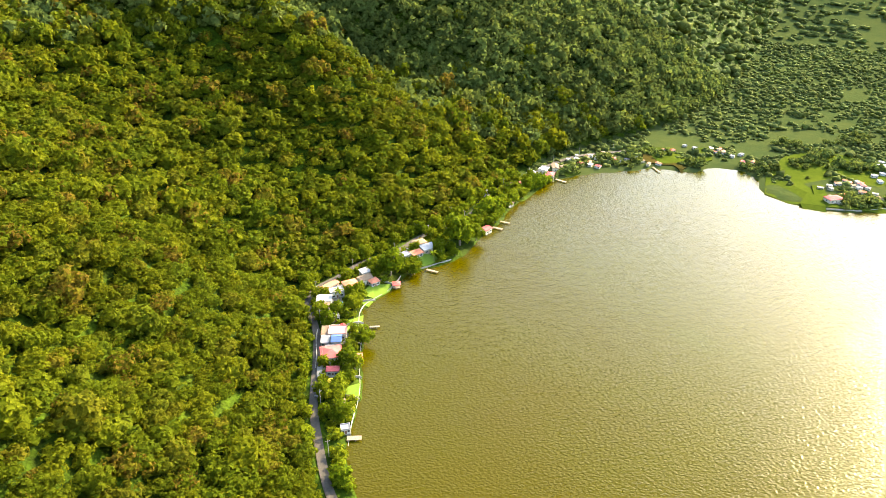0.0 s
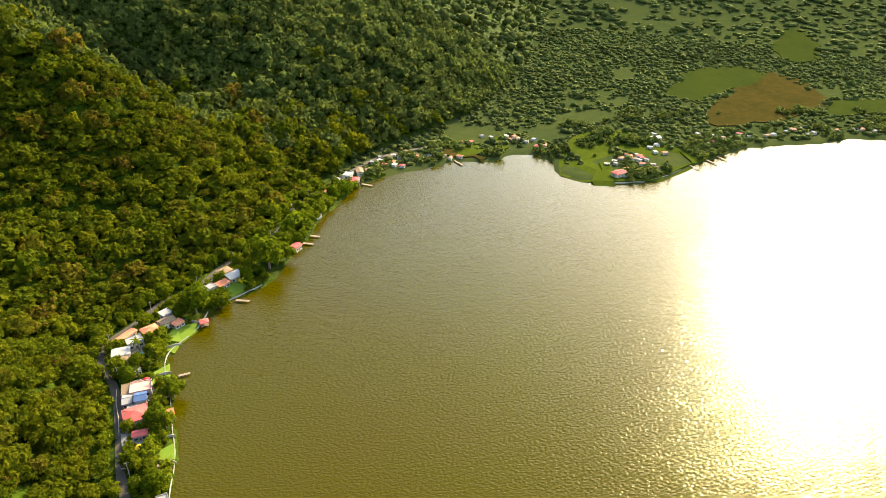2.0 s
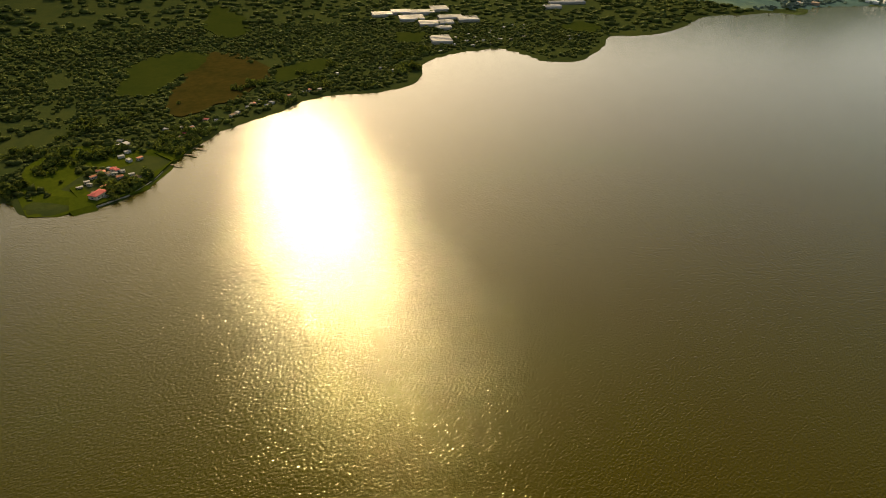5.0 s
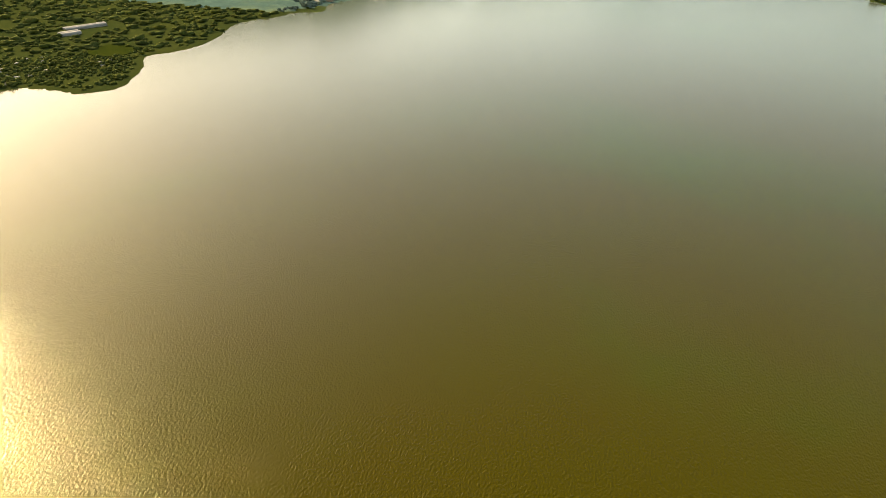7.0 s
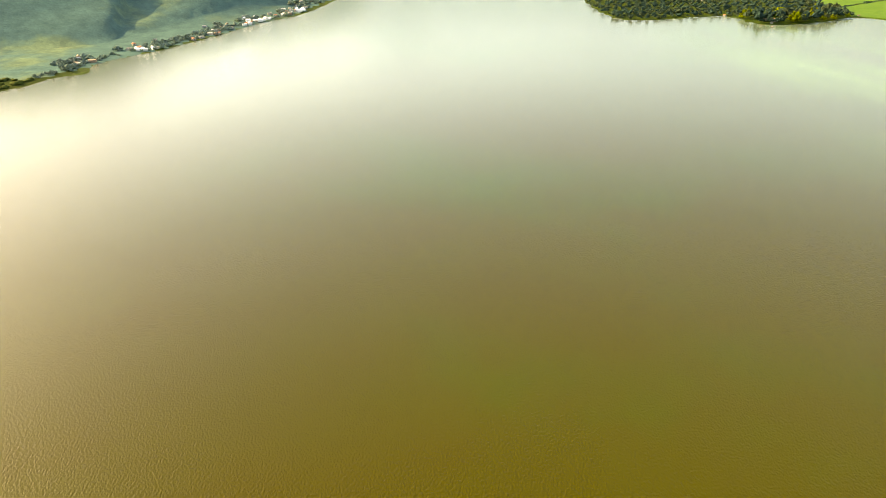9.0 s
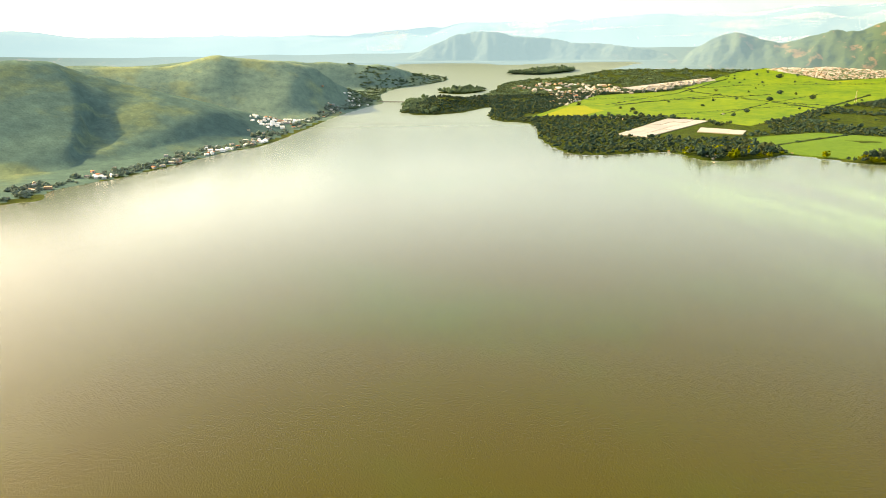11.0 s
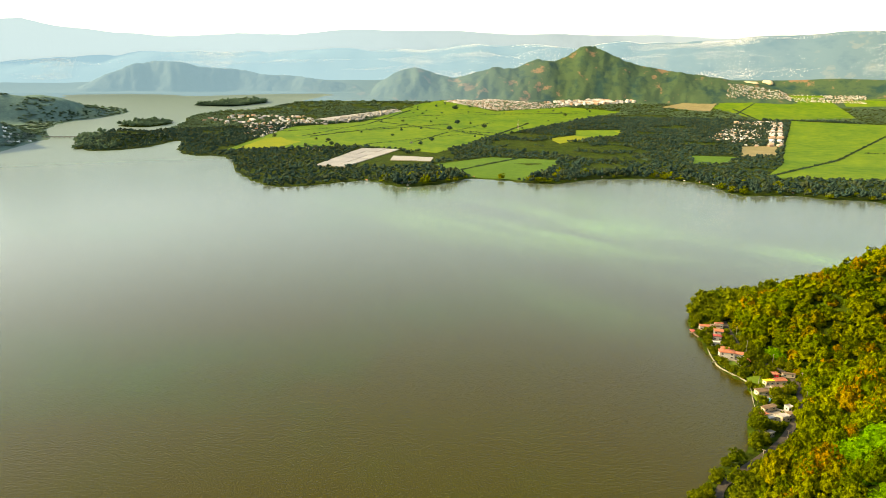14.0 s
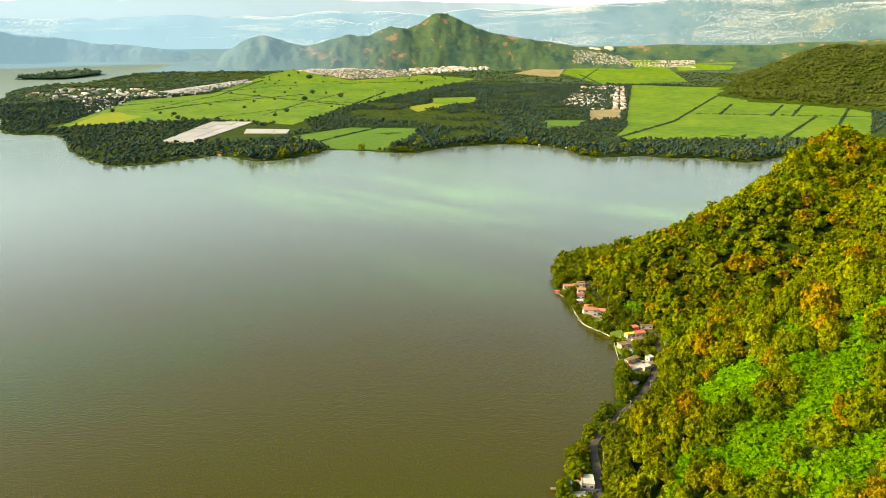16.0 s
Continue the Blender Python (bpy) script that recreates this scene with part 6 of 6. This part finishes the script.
for k, (hx, hy, reach, count) in enumerate(((1700, 212, 60, 9), (1790, 150, 45, 16), (1850, 110, 45, 12), (1900, 62, 40, 16), (1960, 35, 30, 10), (2260, 5, 60, 22), (2340, -20, 50, 16), (2190, 40, 60, 8), (2420, -70, 60, 14), (2760, -240, 90, 14), (3000, -350, 90, 18), (1500, 345, 40, 6), (1440, 430, 50, 5))):
    r = np.random.default_rng(60 + k)
    hx, hy = hx + r.normal(0, reach * 0.6, count), hy + r.normal(0, reach * 0.35, count)
    dry = land_depth(hx, hy) > 6
    town("distant_town", place(hx[dry], hy[dry], 2.0), 8.5, "white houses crowded along the far lakeside", 70 + k, CITY if k % 3 else TOWN)
r = np.random.default_rng(5)
az, q = r.uniform(-176, -97, 60000), r.uniform(4510, 4890, 60000)
dense = 0.5 * fbm(az * 60, q * 0, 300, 91, 3) + 0.5 * fbm(az * 30, q * 6, 260, 93, 3) + 0.10 * np.exp(-((az + 140) / 22) ** 2)
sel = dense + r.normal(0, 0.05, len(az)) > 0.555 + 0.0016 * np.abs(az + 145)
town("distant_city", place_far(az[sel], q[sel], 0.8), 2.7, "pale far city spread over hazy slopes", 6, CITY)
az, q = r.uniform(-158, -149, 900), r.uniform(4270, 4370, 900)
town("distant_town", place_far(az, q, 1.0), 5, "pale town below the far hills", 7)



def quarry():
    """The pale quarry face below the plateau."""
    v, f = boulder(3, 9, np.random.default_rng(31), flat=0.5)
    for a, w, h in ((-150.6, 55, 26), (-151.7, 40, 44), (-147.8, 34, 18)):
        base = place_far([a], [4478])[0]
        new_me = mesh_from("quarry_face", v * [w, w * 0.5, h] + base, f, [TAN_ROCK])
        tagged(new("quarry_face", new_me), "pale cream quarry face below the plateau", "rock", kind="structure")


TAN_ROCK = surface("pale_rock", (0.36, 0.29, 0.18), (0.52, 0.44, 0.3), 0.05, 0.95, 0.1)
quarry()


# ---- hedges and lone trees of the fields ----
def along(a, b, gap):
    n = max(2, int(math.hypot(b[0] - a[0], b[1] - a[1]) / gap))
    t = np.linspace(0, 1, n)
    return a[0] + (b[0] - a[0]) * t, a[1] + (b[1] - a[1]) * t


HEDGES = [((3340, -2126), (2284, -2014)), ((3714, -2651), (3467, -3873)), ((2792, -1550), (2985, -2333)), ((2284, -2014), (2813, -2741)), ((2678, -1364), (3051, -2100)), ((1503, -1188), (1629, -1565)),
    ((1054, -2623), (540, -2919)), ((983, -2658), (1116, -3163)), ((816, -2695), (934, -3249)), ((759, -2747), (871, -3307)), ((718, -3447), (500, -2172)), ((690, -2783), (599, -2083)), ((940, -1743), (1008, -2312)), ((1008, -2312), (1495, -4166))]
hx = np.concatenate([along(a, b, 9)[0] for a, b in HEDGES])
hy = np.concatenate([along(a, b, 9)[1] for a, b in HEDGES])
wood("hedge_bushes", hx, hy, 4.8, CROWN_TINY, PLAIN, "dark hedge bushes and ditches between fields", 0.2, 0.6)
DITCHES = [((3005, -1338), (3064, -1777)), ((2719, -1349), (3232, -1985)), ((3232, -1985), (4443, -3118)), ((2214, -1535), (2539, -1968)), ((2539, -1968), (2987, -2650)), ((3489, -2044), (3877, -3338)), ((2267, -1372), (2462, -2093)), ((2864, -2027), (2362, -2145)),
    ((2600, -4400), (4100, -7400)), ((2315, -4222), (3300, -5600)), ((1900, -2900), (2300, -3900))]
dx_, dy_ = [np.concatenate([along(a, b, 8)[i] for a, b in DITCHES]) for i in (0, 1)]
wood("ditch_bushes", dx_, dy_, 4.2, CROWN_DOT, PLAIN, "thin dark lines of bushes along field ditches", 0.2, 0.6)
wood("field_trees", np.array([4310.0, 2966, 2649, 2665, 2300, 2450]), np.array([-3433.0, -2370, -2068, -2298, -1250, -1320]), 12.0, CROWN_LOW, PLAIN, "large lone trees standing in the fields", 0.6, 1.0)


def radio_mast(x, y, height):
    """A slender lattice mast on four legs."""
    e = empty("radio_mast", pose(*place([x], [y])[0], 0, 0, 20))
    at = lambda h: 2.4 * (1 - h / height) + 0.35
    for sx in (-1, 1):
        for sy in (-1, 1):
            bm = bmesh.new()
            limb(bm, (sx * at(0), sy * at(0), -2), (sx * at(height), sy * at(height), height), 0.22, 0.14)
            part("leg", bm, STEEL if sx == sy else RED, e)
    bm = bmesh.new()
    for k in range(10):
        h0, h1 = height * k / 10, height * (k + 1) / 10
        for (ax, ay), (bx_, by_) in (((-1, -1), (1, -1)), ((1, -1), (1, 1)), ((1, 1), (-1, 1)), ((-1, 1), (-1, -1))):
            limb(bm, (ax * at(h0), ay * at(h0), h0), (bx_ * at(h1), by_ * at(h1), h1), 0.1, 0.1)
    part("brace", bm, WHITE, e)
    bm = bmesh.new()
    limb(bm, (0, 0, height - 0.5), (0, 0, height + 5), 0.12, 0.05)
    part("antenna", bm, RED, e)
    return tagged(e, "slender red and white lattice radio mast", "mast")


lx, ly = scatter(FIELD_BIG, (1800, -4900, 6300, -800), 190.0, RNG, lambda a, b: RNG.random(len(a)) < 0.4)
radio_mast(2533, -2398, 42)
wood("field_trees", lx, ly, 6.0, CROWN_TINY, PLAIN, "lone dark trees standing in the fields", 0.5, 1.0)


r = np.random.default_rng(15)
az, q = r.uniform(-177, -160, 9000), r.uniform(3100, 4050, 9000)
pts = place_far(az, q)
sel = pts[:, 2] > EYE_Z * (1 - q / unsqueeze_r(np.minimum(q, 4318))) + 14
wood("hill_trees", pts[sel, 0], pts[sel, 1], 8.0, CROWN_SPECK, MIDWOOD, "green woods on the hills behind the valley", 0.3, 0.9, pts[sel])


# ---- garden trees and palms of the villages ----
def tree(seed, height, spread, material, label, crown_kind):
    """A broadleaf tree: tapered trunk, forking limbs and an uneven leafy crown."""
    r = random.Random(seed)
    e = empty("tree", Matrix.Identity(4))
    bm = bmesh.new()
    top = (r.uniform(-0.4, 0.4), r.uniform(-0.4, 0.4), height * 0.5)
    limb(bm, (0, 0, -1.5), top, height * 0.035, height * 0.022)
    part("trunk", bm, BARK, e)
    for i in range(4):
        a = i * 1.57 + r.uniform(-0.4, 0.4)
        bm = bmesh.new()
        limb(bm, top, (math.cos(a) * spread * 0.5, math.sin(a) * spread * 0.5, height * r.uniform(0.68, 0.8)), height * 0.018, height * 0.008)
        part("limb", bm, BARK, e)
    v, f = crown_kind
    v = v * [spread, spread, height * 0.62] + [0, 0, height * 0.4]
    c = new("crown", mesh_from("crown", v, f, [material], smooth=False))
    c.parent = e
    return tagged(e, label, "tree", "garden trees on the shore")


TREES = [tree(i, h, s, GARDEN, lab, CROWN_NEAR[i]) for i, (h, s, lab) in enumerate(((9, 4.2, "leafy green garden tree with a rounded crown"), (11, 5.2, "broad yellow-green shade tree on the shore"),
    (7, 3.4, "small bushy garden tree"), (13, 6.0, "tall spreading lakeside tree"), (8, 4.6, "wide low green tree beside houses"), (10, 3.8, "upright leafy tree by the water")))]


def put_tree(ob, x, y, turn, size):
    m = pose(x, y, ground_at(x, y), 0, 0, turn)
    c = copy_thing(ob, m)
    c.scale = (size, size, size)
    return c


BIG = [(-160, 255, 3, 1.1), (-155, 254, 1, 1.0), (-163, 270, 4, 1.1), (-158, 279, 1, 1.25), (-185, 292, 0, 1.2), (-176, 313, 5, 0.9), (-165, 359, 3, 1.65), (-127, 413, 3, 2.1), (-175, 311, 1, 1.0), (-185, 291, 4, 1.0), (258, -456, 3, 1.2), (327, -556, 1, 1.1), (-117, 425, 1, 1.3), (-150, 366, 1, 1.0), (276, -530, 5, 1.1), (303, -524, 4, 0.9)]
for x, y, k, s in BIG:
    KEEP_CLEAR.append((x, y, 5.0 * s))
taken = np.array(KEEP_CLEAR)


def garden(x, y):
    d = land_depth(x, y)
    k = (d > 2.0) & (d < 70) & ~on_mountain(x, y) & free(x, y, d)
    for cx, cy, cr in taken:
        k &= np.hypot(x - cx, y - cy) > cr
    return k


tx, ty = [], []
for b, cell in (((-225, 205, -90, 560), 6.6), ((220, -660, 460, -440), 9.0), ((180, -345, 260, -290), 6.0)):
    x, y = scatter(None, b, cell, RNG, garden)
    tx.append(x)
    ty.append(y)
tx, ty = np.concatenate(tx), np.concatenate(ty)
order = RNG.permutation(len(tx))[:290]
pick = random.Random(12)
for i in order:
    put_tree(TREES[pick.randrange(6)], tx[i], ty[i], pick.uniform(0, 360), pick.uniform(0.6, 1.0))
for x, y, k, s in BIG:
    put_tree(TREES[k], x, y, pick.uniform(0, 360), s)
spare = RNG.permutation(len(tx))[-6:]
for ob, i in zip(TREES, spare):
    ob.matrix_world = pose(tx[i], ty[i], ground_at(tx[i], ty[i]))


def shore_bank(x, y):
    d = land_depth(x, y)
    return (d > 0.8) & ~on_mountain(x, y) & free(x, y, d) & (d < 60) & ~((y > 205) & (y < 470)) & ~((y < -440) & (y > -640)) & ((x < 60) | (y < 0))


bx, by = scatter(None, (-160, -1850, 500, 560), 4.8, RNG, shore_bank)
keep = np.ones(len(bx), bool)
for cx, cy, cr in taken:
    keep &= np.hypot(bx - cx, by - cy) > cr
keep &= ~near_line(bx, by, ROAD_WEST, 5.6) & ~near_line(bx, by, ROAD_SOUTH, 6.0)
bx, by = bx[keep], by[keep]
bright = (vnoise(bx, by, 25, 77) > 0.5) | ((by > 60) & (by < 206))
far_bank = np.hypot(bx, by) > 640
wood("bank_trees", bx[far_bank], by[far_bank], 4.8, CROWN_TINY, GARDEN, "small leafy trees along the farther shore", 0.6, 1.1)
bx, by, bright = bx[~far_bank], by[~far_bank], bright[~far_bank]
wood("bank_bushes", bx[bright], by[bright], 4.0, CROWN_LOW, GARDEN, "bright green bushes and creepers on the steep bank", 0.3, 0.9)
wood("bank_trees", bx[~bright], by[~bright], 4.6, CROWN_LOW, GARDEN, "small leafy trees along the water's edge", 0.7, 1.1)


# trees round the houses of the north shore and scrub in its pastures
def north_gardens(x, y):
    d = land_depth(x, y)
    k = (d > 2.5) & ~on_mountain(x, y)
    for cx, cy, cr in taken:
        k &= np.hypot(x - cx, y - cy) > cr * 0.8
    shade = fbm(x, y, 26, 84, 3)
    return k & (((d < 45) & (shade > 0.55) & ~inside(x, y, POINT_MEADOW)) | (inside(x, y, POINT_MEADOW) & (shade > 0.6)) | (shade > 0.7))


gx, gy = scatter([(-80, 560), (-30, 640), (120, 720), (300, 760), (700, 720), (700, 640), (300, 600), (200, 520), (100, 540)], (-80, 500, 720, 780), 6.5, RNG, north_gardens)
wood("garden_trees", gx, gy, 3.6, CROWN_TINY, MIDWOOD, "small leafy trees between the houses of the north shore", 0.5, 0.9)


# low shrubs that fill the gardens
ux, uy = np.concatenate([np.stack(scatter(None, b, 4.2, RNG, garden)) for b in ((-225, 205, -90, 560), (220, -660, 460, -440), (180, -345, 260, -290))], 1)
wood("garden_shrubs", ux, uy, 2.6, CROWN_VINE, GARDEN, "leafy shrubs crowding the gardens between houses", 0.4, 1.0)


def palm():
    e = empty("palm_tree", Matrix.Identity(4))
    bm = bmesh.new()
    pts = [(0.12 * i * i * 0.1, 0, i * 1.1 - 0.5) for i in range(8)]
    for i, (a, b) in enumerate(zip(pts[:-1], pts[1:])):
        limb(bm, a, b, 0.22 - i * 0.012, 0.2 - i * 0.012)
    part("trunk", bm, BARK, e)
    me = None
    for i in range(11):
        if me is None:
            bm = bmesh.new()
            rows = []
            for k in range(7):
                t = k / 6
                x, z, w = 3.4 * t, 1.1 * t - 2.2 * t * t, 0.55 * math.sin(math.pi * (0.12 + 0.86 * t))
                rows.append([bm.verts.new((x, -w, z - 0.25 * w)), bm.verts.new((x, 0, z + 0.04)), bm.verts.new((x, w, z - 0.25 * w))])
            for r0, r1 in zip(rows[:-1], rows[1:]):
                for k in range(2):
                    bm.faces.new((r0[k], r1[k], r1[k + 1], r0[k + 1]))
            me = bm_mesh("frond", bm, GARDEN)
        f = new("frond", me)
        f.parent = e
        f.matrix_basis = pose(pts[-1][0], 0, pts[-1][2], 0, -18 + 22 * (i % 3), i * 360 / 11)
    return tagged(e, "slender palm with drooping green fronds", "palm", "palms in the gardens")


PALM = palm()
PALM.matrix_world = pose(-154, 231, ground_at(-154, 231))
for x, y in ((-172, 322), (-188, 320), (-140, 384), (-168, 286), (300, -545), (392, -603), (361, -580), (-158, 240), (-176, 303), (352, -572), (283, -500)):
    put_tree(PALM, x, y, pick.uniform(0, 360), pick.uniform(0.8, 1.2))
